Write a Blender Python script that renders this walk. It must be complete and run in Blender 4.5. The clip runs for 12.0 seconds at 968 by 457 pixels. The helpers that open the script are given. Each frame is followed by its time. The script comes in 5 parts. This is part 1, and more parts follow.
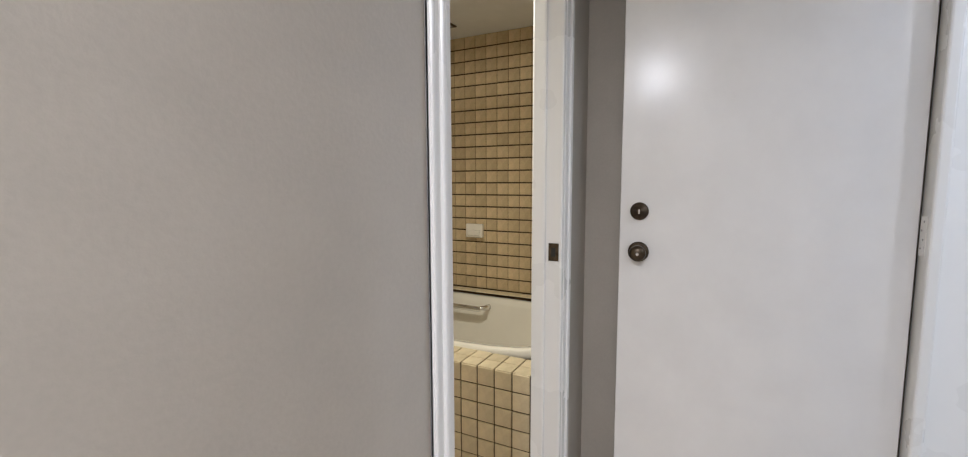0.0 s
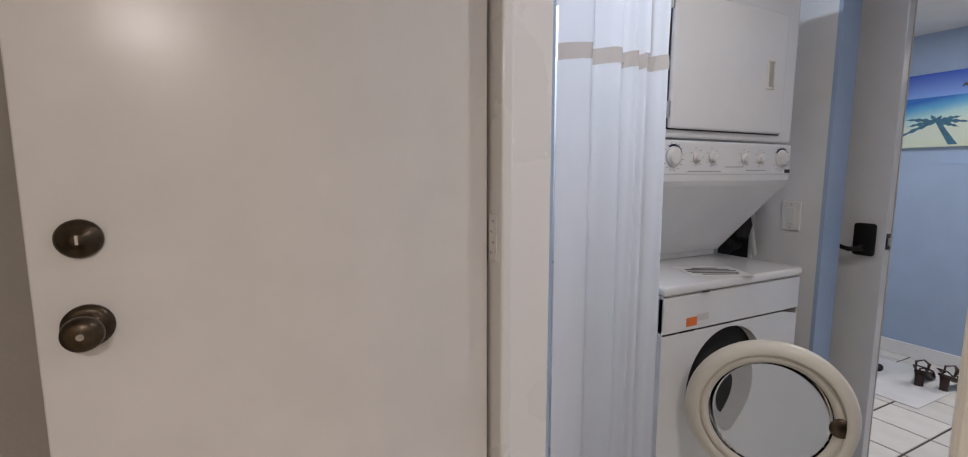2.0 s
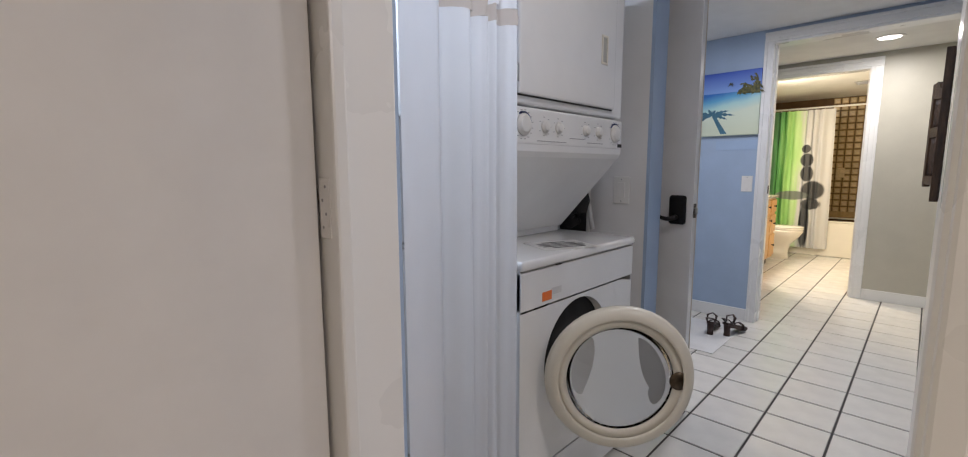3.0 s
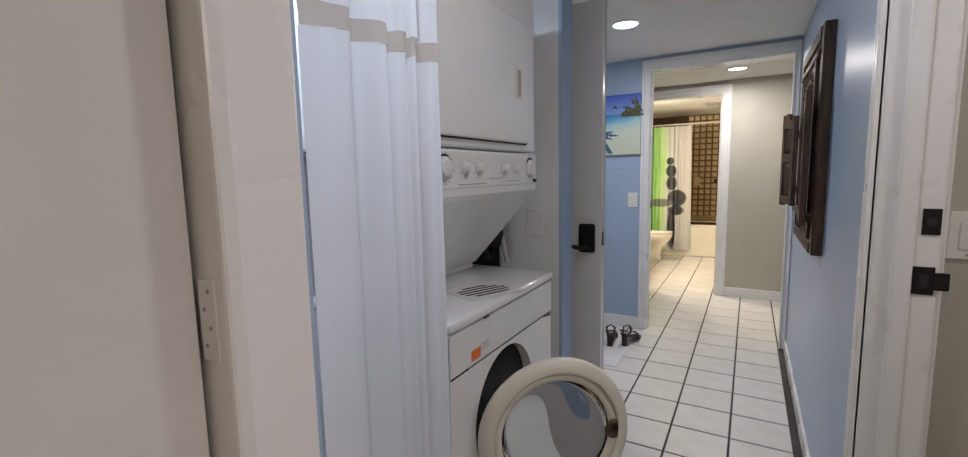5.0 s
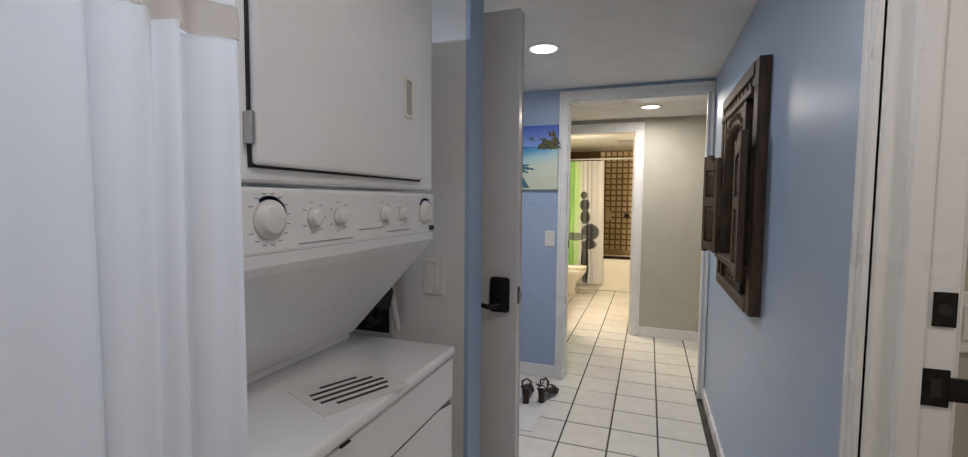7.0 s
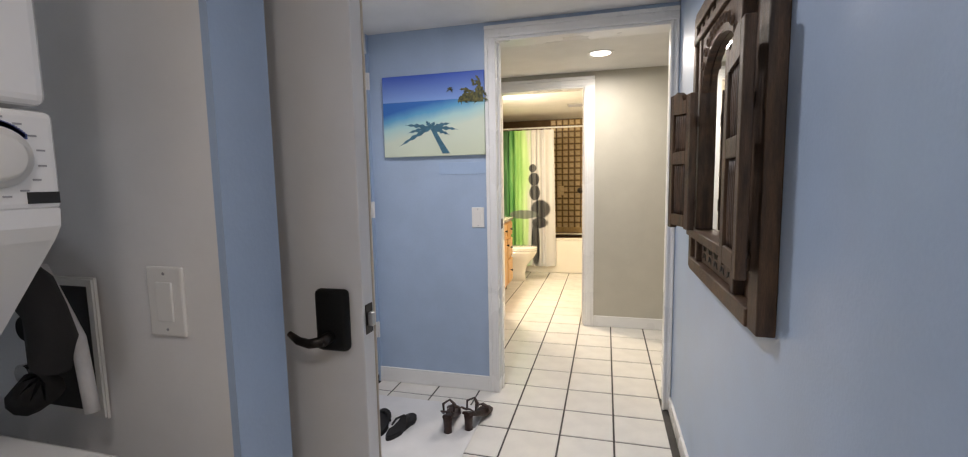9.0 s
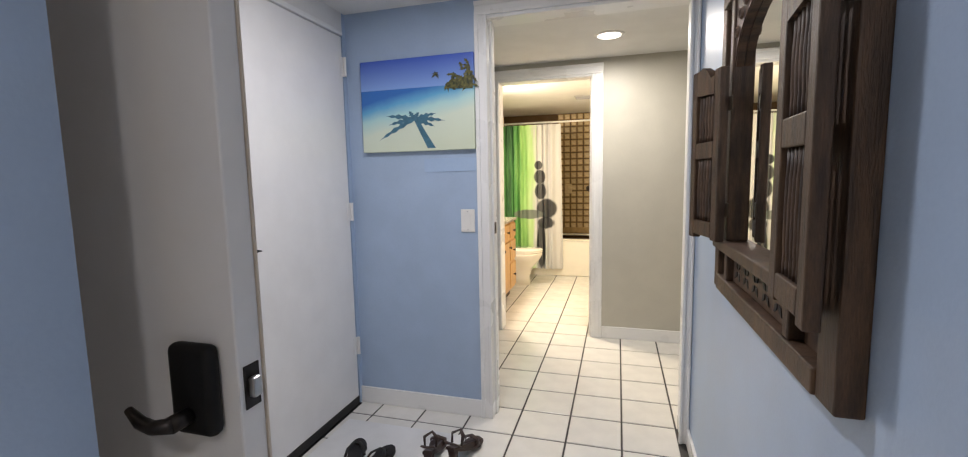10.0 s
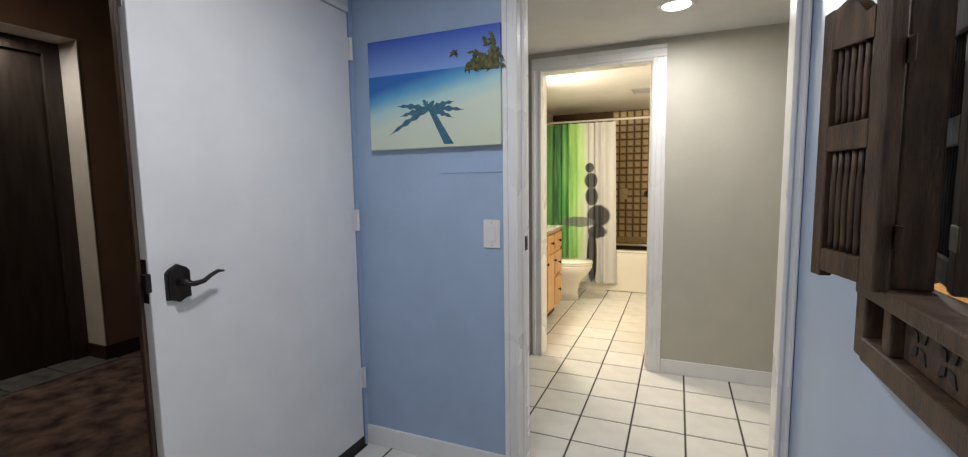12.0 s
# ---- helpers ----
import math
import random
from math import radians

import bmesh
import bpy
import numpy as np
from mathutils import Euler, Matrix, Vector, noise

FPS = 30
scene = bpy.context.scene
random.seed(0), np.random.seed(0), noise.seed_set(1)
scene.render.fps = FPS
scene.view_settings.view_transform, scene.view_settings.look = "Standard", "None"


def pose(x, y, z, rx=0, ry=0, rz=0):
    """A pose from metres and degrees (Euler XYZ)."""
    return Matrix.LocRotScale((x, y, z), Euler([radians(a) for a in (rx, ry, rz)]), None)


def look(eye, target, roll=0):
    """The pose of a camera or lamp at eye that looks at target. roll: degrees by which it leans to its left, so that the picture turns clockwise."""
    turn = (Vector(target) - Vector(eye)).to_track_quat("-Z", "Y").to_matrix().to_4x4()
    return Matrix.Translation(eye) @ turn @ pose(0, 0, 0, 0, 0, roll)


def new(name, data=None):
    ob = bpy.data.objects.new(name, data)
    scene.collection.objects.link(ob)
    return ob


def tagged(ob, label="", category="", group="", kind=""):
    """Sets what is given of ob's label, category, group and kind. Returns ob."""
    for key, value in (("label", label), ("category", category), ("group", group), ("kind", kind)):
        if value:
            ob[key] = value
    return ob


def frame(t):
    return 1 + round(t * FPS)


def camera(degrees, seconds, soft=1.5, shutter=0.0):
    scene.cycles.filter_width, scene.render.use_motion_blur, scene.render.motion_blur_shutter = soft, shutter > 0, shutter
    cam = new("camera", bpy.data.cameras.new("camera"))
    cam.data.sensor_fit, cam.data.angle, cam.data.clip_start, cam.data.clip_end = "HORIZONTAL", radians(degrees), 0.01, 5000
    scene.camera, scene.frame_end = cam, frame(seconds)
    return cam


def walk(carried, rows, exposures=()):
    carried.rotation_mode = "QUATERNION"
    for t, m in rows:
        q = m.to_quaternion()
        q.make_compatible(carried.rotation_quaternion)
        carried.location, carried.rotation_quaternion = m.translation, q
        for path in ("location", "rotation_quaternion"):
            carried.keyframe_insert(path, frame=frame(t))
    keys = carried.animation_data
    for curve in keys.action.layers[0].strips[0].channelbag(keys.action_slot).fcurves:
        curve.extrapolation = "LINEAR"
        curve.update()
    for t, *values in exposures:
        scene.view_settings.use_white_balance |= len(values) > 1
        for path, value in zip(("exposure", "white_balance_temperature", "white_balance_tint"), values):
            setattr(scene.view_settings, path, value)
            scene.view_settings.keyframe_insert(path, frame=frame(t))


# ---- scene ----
cam = camera(93.2, 12.0, 1.1)

PATH = [
    (0, (0.081, 0.216, 1.274), (-1.683, -0.703, 1.069), -0.2),
    (0.5, (-0.103, 0.211, 1.264), (-2.015, -0.341, 1.07), -0.1),
    (1, (-0.283, 0.2, 1.274), (-2.268, 0.109, 1.053), -0.8),
    (1.5, (-0.481, 0.195, 1.271), (-2.416, 0.643, 1.036), 0.5),
    (2, (-0.634, 0.219, 1.272), (-2.416, 1.095, 1.031), -0.0),
    (2.5, (-0.73, 0.292, 1.252), (-2.289, 1.519, 0.996), 0.5),
    (3, (-0.792, 0.31, 1.191), (-2.172, 1.734, 0.933), -0.2),
    (3.2, (-0.803, 0.291, 1.18), (-2.117, 1.774, 0.905), 0.6),
    (4.8, (-0.968, 0.355, 1.266), (-1.964, 2.068, 0.995), -0.8),
    (5, (-0.972, 0.384, 1.305), (-1.969, 2.102, 1.07), -1.2),
    (5.5, (-0.962, 0.451, 1.397), (-1.976, 2.172, 1.297), -1.2),
    (6, (-0.98, 0.525, 1.408), (-1.99, 2.249, 1.327), -0.2),
    (6.5, (-1.049, 0.659, 1.389), (-1.906, 2.465, 1.316), 0.2),
    (7, (-1.094, 0.81, 1.358), (-1.769, 2.688, 1.234), 0.5),
    (7.2, (-1.093, 0.887, 1.342), (-1.723, 2.778, 1.177), 0.5),
    (9, (-1.059, 1.612, 1.289), (-1.572, 3.534, 1.081), -1.0),
    (9.5, (-1.02, 1.803, 1.291), (-1.544, 3.722, 1.083), -0.8),
    (10, (-1.042, 1.961, 1.291), (-1.601, 3.869, 1.073), -1.1),
    (10.5, (-1.091, 2.116, 1.282), (-1.682, 4.016, 1.077), -1.1),
    (11, (-1.091, 2.243, 1.289), (-1.753, 4.12, 1.087), -1.0),
    (11.5, (-1.067, 2.364, 1.294), (-1.834, 4.201, 1.099), -1.2),
    (12, (-1.073, 2.447, 1.286), (-1.85, 4.279, 1.088), -0.8),
]
walk(cam, [(t, look(eye, target, roll)) for t, eye, target, roll in PATH],
     ((0, 0.40, 5300, 9), (0.5, 0.15, 5800, 12), (1.0, 0.10, 6000, 14), (1.5, -0.05, 6100, 14), (2, -0.2, 6050, 14), (3, -0.25, 6000, 14), (5.5, -0.45, 6100, 14),
      (7, -0.48, 6250, 13), (9, 0.0, 6400, 14), (10.5, -0.08, 6200, 13), (12, -0.38, 6000, 11)))

# ---- world and lamps ----
world = bpy.data.worlds.new("world")
scene.world = world
world.use_nodes = True
world.node_tree.nodes["Background"].inputs[0].default_value = (0.5, 0.5, 0.5, 1)
world.node_tree.nodes["Background"].inputs[1].default_value = 0.02


def disc_lamp(name, place, watts, colour, size, aim=(0, 0, -1)):
    data = bpy.data.lights.new(name, "AREA")
    data.shape, data.size, data.energy, data.color = "DISK", size, watts, colour
    ob = new(name, data)
    p = Vector(place)
    ob.matrix_world = look(p, p + Vector(aim))
    return ob


CEIL = 2.18
COOL, WARM, GOLD = (1.0, 0.965, 0.95), (1.0, 0.88, 0.78), (1.0, 0.84, 0.60)
HALL_LAMP, LOBBY_LAMP = (-1.655, 3.30), (-1.105, 5.09)
DOOR_LAMP, ROOM_LAMP, SIDE_LAMP = (-1.02, 1.32), (0.98, 0.17), (0.15, 1.40)
disc_lamp("hall_lamp_light", (*HALL_LAMP, CEIL - 0.03), 13, COOL, 0.13)
disc_lamp("lobby_lamp_light", (*LOBBY_LAMP, CEIL - 0.03), 17, (1.0, 0.92, 0.80), 0.13)
disc_lamp("door_lamp_light", (*DOOR_LAMP, CEIL - 0.03), 4.4, (1.0, 0.92, 0.85), 0.13)
disc_lamp("room_lamp_light", (*ROOM_LAMP, CEIL - 0.03), 32, WARM, 0.22)
disc_lamp("side_room_lamp_light", (*SIDE_LAMP, CEIL - 0.03), 9, WARM, 0.15)
disc_lamp("closet_lamp_light", (-2.15, 1.2, CEIL - 0.05), 7.5, (0.76, 0.87, 1.0), 0.2)
disc_lamp("vanity_lamp_light", (-2.35, 6.3, 2.0), 52, GOLD, 0.3, (0.75, 0.1, -0.6))
disc_lamp("tub_lamp_light", (-1.30, -0.72, 2.10), 13, GOLD, 0.15)
disc_lamp("corridor_lamp_light", (-4.62, 3.0, 2.68), 19, (1.0, 0.85, 0.68), 0.2)
disc_lamp("doorway_lamp_light", (-5.1, 4.0, 2.29), 5.0, (1.0, 0.95, 0.88), 0.1)

# ---- materials ----


def material(name, base, rough=0.5, metal=0.0, vary=0.06, scale=6.0, grain=90.0, bump=0.05, second=None, spec=0.5,
             per_object=0.0, stretch=(1, 1, 1), coat=0.0):
    m = bpy.data.materials.new(name)
    m.use_nodes = True
    n, l = m.node_tree.nodes, m.node_tree.links
    b = n["Principled BSDF"]
    b.inputs["Roughness"].default_value, b.inputs["Metallic"].default_value = rough, metal
    b.inputs["Specular IOR Level"].default_value = spec
    b.inputs["Coat Weight"].default_value = coat
    b.inputs["Coat Roughness"].default_value = 0.08
    co = n.new("ShaderNodeTexCoord")
    mp = n.new("ShaderNodeMapping")
    mp.inputs["Scale"].default_value = stretch
    l.new(co.outputs["Object"], mp.inputs[0])
    big, fine = n.new("ShaderNodeTexNoise"), n.new("ShaderNodeTexNoise")
    big.inputs["Scale"].default_value, fine.inputs["Scale"].default_value = scale, grain
    big.inputs["Detail"].default_value, fine.inputs["Detail"].default_value = 4, 3
    for t in (big, fine):
        l.new(mp.outputs[0], t.inputs["Vector"])
    ramp = n.new("ShaderNodeValToRGB")
    other = second or [min(1, c * (1 + vary)) for c in base]
    ramp.color_ramp.elements[0].position, ramp.color_ramp.elements[1].position = 0.35, 0.65
    ramp.color_ramp.elements[0].color = (*[c * (1 - vary) for c in base], 1)
    ramp.color_ramp.elements[1].color = (*other, 1)
    l.new(big.outputs[0], ramp.inputs[0])
    out = ramp.outputs[0]
    mix = n.new("ShaderNodeMix")
    mix.data_type, mix.blend_type = "RGBA", "OVERLAY"
    mix.inputs[0].default_value = min(1.0, vary * 1.5)
    l.new(out, mix.inputs[6])
    l.new(fine.outputs[0], mix.inputs[7])
    out = mix.outputs[2]
    if per_object:
        info, hsv, mr = n.new("ShaderNodeObjectInfo"), n.new("ShaderNodeHueSaturation"), n.new("ShaderNodeMapRange")
        mr.inputs[3].default_value, mr.inputs[4].default_value = 1 - per_object, 1 + per_object
        l.new(info.outputs["Random"], mr.inputs[0])
        l.new(mr.outputs[0], hsv.inputs["Value"])
        l.new(out, hsv.inputs["Color"])
        out = hsv.outputs[0]
    l.new(out, b.inputs["Base Color"])
    rr = n.new("ShaderNodeMapRange")
    rr.inputs[3].default_value, rr.inputs[4].default_value = max(0.02, rough - 0.06), min(1, rough + 0.06)
    l.new(big.outputs[0], rr.inputs[0])
    l.new(rr.outputs[0], b.inputs["Roughness"])
    if bump:
        bp = n.new("ShaderNodeBump")
        bp.inputs["Strength"].default_value, bp.inputs["Distance"].default_value = bump, 0.01
        l.new(fine.outputs[0], bp.inputs["Height"])
        l.new(bp.outputs[0], b.inputs["Normal"])
    return m


WHITE_PAINT = material("white_paint", (0.78, 0.77, 0.76), 0.3, vary=0.03, bump=0.02)
DOOR_PAINT = material("door_paint", (0.81, 0.80, 0.79), 0.24, vary=0.025, grain=50, bump=0.02)
TRIM_PAINT = material("trim_paint", (0.82, 0.82, 0.81), 0.28, vary=0.010, scale=3, bump=0.02)
CEILING_PAINT = material("ceiling_paint", (0.76, 0.76, 0.75), 0.6, vary=0.03, grain=140, bump=0.12)
BLUE_PAINT = material("blue_paint", (0.37, 0.475, 0.64), 0.38, vary=0.03, grain=120, bump=0.05)
GREY_PAINT = material("greige_paint", (0.50, 0.48, 0.41), 0.45, vary=0.03, grain=120, bump=0.06)
ROOM_PAINT = material("room_paint", (0.46, 0.43, 0.38), 0.5, vary=0.04, grain=120, bump=0.06)
CREAM_PAINT = material("cream_paint", (0.74, 0.66, 0.50), 0.45, vary=0.03, grain=120, bump=0.05)
BROWN_PAINT = material("corridor_paint", (0.24, 0.14, 0.085), 0.6, vary=0.06, grain=120, bump=0.08)
PALE_STRIP_AND_LIT = material("pale_strip_and_lamplight", (0.62, 0.55, 0.46), 0.5, vary=0.05)
GROUT = material("dark_grout", (0.07, 0.065, 0.06), 0.9, vary=0.2, grain=300, bump=0.3)
BROWN_GROUT = material("brown_grout", (0.05, 0.03, 0.014), 0.9, vary=0.2, grain=300, bump=0.3)
OLIVE_GROUT = material("olive_grout", (0.11, 0.065, 0.03), 0.9, vary=0.2, grain=300, bump=0.3)
FLOOR_TILE = material("floor_tile_glaze", (0.78, 0.76, 0.71), 0.22, vary=0.04, scale=9, bump=0.03, per_object=0.035)
WALL_TILE = material("cream_tile_glaze", (0.56, 0.44, 0.26), 0.2, vary=0.10, scale=14, bump=0.04, per_object=0.12)
DECK_TILE = material("pale_tile_glaze", (0.70, 0.60, 0.40), 0.2, vary=0.08, scale=14, bump=0.04, per_object=0.08)
OLIVE_TILE = material("olive_tile_glaze", (0.42, 0.30, 0.14), 0.25, vary=0.12, scale=20, bump=0.05, per_object=0.12)
OLIVE_LIGHT = material("olive_tile_centre", (0.58, 0.46, 0.27), 0.25, vary=0.12, scale=30, bump=0.05, per_object=0.1)
ENAMEL = material("white_enamel", (0.85, 0.85, 0.84), 0.2, vary=0.02, bump=0.0, coat=0.4)
ENAMEL_GREY = material("grey_white_panel", (0.70, 0.70, 0.70), 0.32, vary=0.02, bump=0.02)
IVORY = material("ivory_plastic", (0.77, 0.73, 0.63), 0.3, vary=0.03, bump=0.01)
PORCELAIN = material("porcelain", (0.84, 0.80, 0.70), 0.1, vary=0.02, bump=0.0, coat=0.5)
PLASTIC = material("white_plastic", (0.78, 0.77, 0.74), 0.35, vary=0.02, bump=0.01)
BLACK = material("black_plastic", (0.008, 0.008, 0.008), 0.55, spec=0.25, vary=0.1, bump=0.03)
RUBBER = material("black_rubber", (0.015, 0.014, 0.014), 0.75, vary=0.15, bump=0.1)
BRONZE = material("dark_bronze", (0.085, 0.065, 0.045), 0.35, 0.85, vary=0.25, scale=40, bump=0.05)
OILED = material("oiled_bronze", (0.035, 0.030, 0.028), 0.38, 0.7, vary=0.2, scale=40, bump=0.05)
CHROME = material("chrome", (0.75, 0.74, 0.72), 0.12, 1.0, vary=0.03, bump=0.0)
STEEL = material("brushed_steel", (0.50, 0.50, 0.49), 0.35, 1.0, vary=0.06, bump=0.05)
DARK_WOOD = material("dark_carved_wood", (0.055, 0.031, 0.018), 0.52, vary=0.35, scale=9, grain=70, bump=0.25,
                     second=(0.105, 0.060, 0.034), stretch=(1, 6, 1))
DARK_WOOD_UP = material("dark_wood_upright", (0.050, 0.028, 0.017), 0.52, vary=0.35, scale=9, grain=70, bump=0.25,
                        second=(0.095, 0.054, 0.030), stretch=(6, 6, 0.8))
MAPLE = material("maple_wood", (0.62, 0.34, 0.11), 0.35, vary=0.1, scale=7, grain=60, bump=0.05,
                 second=(0.70, 0.42, 0.16), stretch=(5, 5, 0.7))
GRANITE = material("speckled_stone", (0.42, 0.38, 0.30), 0.15, vary=0.4, scale=120, grain=260, bump=0.0)
DARK_DOOR = material("espresso_door", (0.028, 0.018, 0.012), 0.45, vary=0.3, scale=6, bump=0.05, stretch=(4, 4, 0.5))
DARK_BASE = material("dark_baseboard_wood", (0.035, 0.02, 0.014), 0.4, vary=0.2, bump=0.04)
SLATE = material("slate", (0.10, 0.095, 0.085), 0.55, vary=0.3, scale=12, bump=0.2)
CARPET = material("patterned_carpet", (0.045, 0.018, 0.014), 0.95, vary=0.4, scale=7, grain=400, bump=0.5,
                  second=(0.19, 0.12, 0.085))
MAT = material("pale_mat", (0.70, 0.70, 0.70), 0.8, vary=0.06, scale=5, grain=220, bump=0.3)
LEATHER = material("brown_leather", (0.030, 0.012, 0.008), 0.5, vary=0.3, scale=30, bump=0.1)
FOAM = material("black_foam", (0.014, 0.013, 0.014), 0.8, vary=0.2, scale=60, bump=0.15)
PAPER = material("pale_label", (0.74, 0.73, 0.71), 0.5, vary=0.02)
# near-black for print, and for shade painted in holes, gaps and recesses
INK_AND_SHADE = material("dark_print_and_shade", (0.02, 0.02, 0.02), 0.6)
GREY_INK = material("grey_print", (0.34, 0.34, 0.35), 0.6)
BLUE_INK = material("blue_print", (0.10, 0.13, 0.32), 0.6)
ORANGE = material("orange_sticker", (0.85, 0.20, 0.03), 0.45, vary=0.12)
SILVER_PAPER = material("worn_sticker", (0.62, 0.61, 0.60), 0.5, vary=0.1)
CREASE = material("patched_paint", (0.36, 0.48, 0.67), 0.4, vary=0.03)


def see_through(name, colour, rough, ior=1.45):
    m = bpy.data.materials.new(name)
    m.use_nodes = True
    b = m.node_tree.nodes["Principled BSDF"]
    b.inputs["Base Color"].default_value = (*colour, 1)
    b.inputs["Transmission Weight"].default_value = 1
    b.inputs["Roughness"].default_value, b.inputs["IOR"].default_value = rough, ior
    return m


GLASS = see_through("door_glass", (0.86, 0.87, 0.87), 0.02, 1.12)


def mirror_material():
    m = material("mirror_silver", (0.88, 0.89, 0.88), 0.02, 1.0, vary=0.005, bump=0.0)
    m.node_tree.nodes["Principled BSDF"].inputs["Roughness"].default_value = 0.015
    for link in list(m.node_tree.links):
        if link.to_socket.name == "Roughness":
            m.node_tree.links.remove(link)
    return m


MIRROR = mirror_material()


def cloth(name, base, through_amount):
    m = material(name, base, 0.85, vary=0.02, scale=5, grain=500, bump=0.15, spec=0.2)
    n, l = m.node_tree.nodes, m.node_tree.links
    b, out = n["Principled BSDF"], n["Material Output"]
    tr, mix = n.new("ShaderNodeBsdfTranslucent"), n.new("ShaderNodeMixShader")
    tr.inputs[0].default_value = (*base, 1)
    mix.inputs[0].default_value = through_amount
    l.new(b.outputs[0], mix.inputs[1])
    l.new(tr.outputs[0], mix.inputs[2])
    l.new(mix.outputs[0], out.inputs[0])
    return m


SHEER = cloth("white_sheer_cloth", (0.84, 0.84, 0.85), 0.45)
BAND_CLOTH = cloth("beige_mesh_cloth", (0.62, 0.55, 0.49), 0.4)
TERRY = cloth("white_terry", (0.80, 0.77, 0.72), 0.1)


def glowing(name, colour, strength):
    m = bpy.data.materials.new(name)
    m.use_nodes = True
    b = m.node_tree.nodes["Principled BSDF"]
    b.inputs["Base Color"].default_value = (0.9, 0.9, 0.9, 1)
    b.inputs["Emission Color"].default_value = (*colour, 1)
    b.inputs["Emission Strength"].default_value = strength
    return m


LENS_COOL, LENS_WARM = glowing("cool_lamp_lens", (1, 1, 1), 6), glowing("warm_lamp_lens", (1.0, 0.9, 0.75), 6)

# ---- mesh helpers ----


def finish(bm, name, mat, smooth=False):
    me = bpy.data.meshes.new(name)
    bm.normal_update()
    bm.to_mesh(me)
    bm.free()
    me.materials.append(mat)
    if smooth:
        for p in me.polygons:
            p.use_smooth = True
    return me


def part(name, bm, mat, parent, label="", smooth=False):
    """Links a bmesh as one mesh object under a thing or part."""
    ob = new(name, finish(bm, name, mat, smooth))
    ob.parent = parent
    if label:
        tagged(ob, label)
    return ob


def holder(name, place, label, category, group="", turn=0.0):
    ob = new(name)
    ob.matrix_world = pose(*place, 0, 0, turn)
    return tagged(ob, label, category, group)


def solid(name, bm, mat, label, category, kind="", group="", smooth=False):
    return tagged(new(name, finish(bm, name, mat, smooth)), label, category, group, kind)


def box(lo, hi, bevel=0.0, bm=None, seg=2):
    bm2 = bmesh.new()
    c = [(a + b) / 2 for a, b in zip(lo, hi)]
    s = [max(1e-4, b - a) for a, b in zip(lo, hi)]
    bmesh.ops.create_cube(bm2, size=1, matrix=Matrix.Translation(c) @ Matrix.Diagonal((*s, 1)))
    if bevel:
        bmesh.ops.bevel(bm2, geom=bm2.edges[:], offset=min(bevel, min(s) * 0.45), segments=seg, affect="EDGES", profile=0.5)
    return merge(bm, bm2)


def merge(bm, add):
    if bm is None:
        return add
    me = bpy.data.meshes.new("joined")
    add.to_mesh(me)
    add.free()
    bm.from_mesh(me)
    bpy.data.meshes.remove(me)
    return bm


def tube(a, b, r1, r2=None, seg=20, bm=None, caps=True):
    a, b = Vector(a), Vector(b)
    bm2 = bmesh.new()
    turn = (b - a).to_track_quat("Z", "Y").to_matrix().to_4x4()
    bmesh.ops.create_cone(bm2, cap_ends=caps, segments=seg, radius1=r1, radius2=r1 if r2 is None else r2, depth=(b - a).length,
                          matrix=Matrix.Translation((a + b) / 2) @ turn)
    return merge(bm, bm2)


def turned(profile, axis_from, axis_to, seg=28, bm=None):
    """A turned shape: profile of (distance along the axis, radius)."""
    a = Vector(axis_from)
    d = (Vector(axis_to) - a).normalized()
    rot = d.to_track_quat("Z", "Y").to_matrix()
    bm2 = bmesh.new()
    rings = []
    for h, r in profile:
        rings.append([bm2.verts.new(a + rot @ Vector((r * math.cos(2 * math.pi * k / seg), r * math.sin(2 * math.pi * k / seg), h)))
                      for k in range(seg)])
    for r0, r1 in zip(rings, rings[1:]):
        for k in range(seg):
            bm2.faces.new((r0[k], r0[(k + 1) % seg], r1[(k + 1) % seg], r1[k]))
    for r, flip in ((rings[0], True), (rings[-1], False)):
        bm2.faces.new(r[::-1] if flip else r)
    return merge(bm, bm2)


def sweep(points, radius, seg=10, bm=None, flat=1.0):
    """A round bar through points; radius may be a list."""
    pts = [Vector(p) for p in points]
    rad = radius if isinstance(radius, (list, tuple)) else [radius] * len(pts)
    bm2 = bmesh.new()
    rings = []
    for i, p in enumerate(pts):
        d = (pts[min(i + 1, len(pts) - 1)] - pts[max(i - 1, 0)]).normalized()
        up = Vector((0, 0, 1)) if abs(d.z) < 0.9 else Vector((1, 0, 0))
        u = d.cross(up).normalized()
        v = u.cross(d)
        rings.append([bm2.verts.new(p + rad[i] * (math.cos(2 * math.pi * k / seg) * u + flat * math.sin(2 * math.pi * k / seg) * v))
                      for k in range(seg)])
    for r0, r1 in zip(rings, rings[1:]):
        for k in range(seg):
            bm2.faces.new((r0[k], r0[(k + 1) % seg], r1[(k + 1) % seg], r1[k]))
    bm2.faces.new(rings[0][::-1])
    bm2.faces.new(rings[-1])
    bmesh.ops.recalc_face_normals(bm2, faces=bm2.faces[:])
    return merge(bm, bm2)


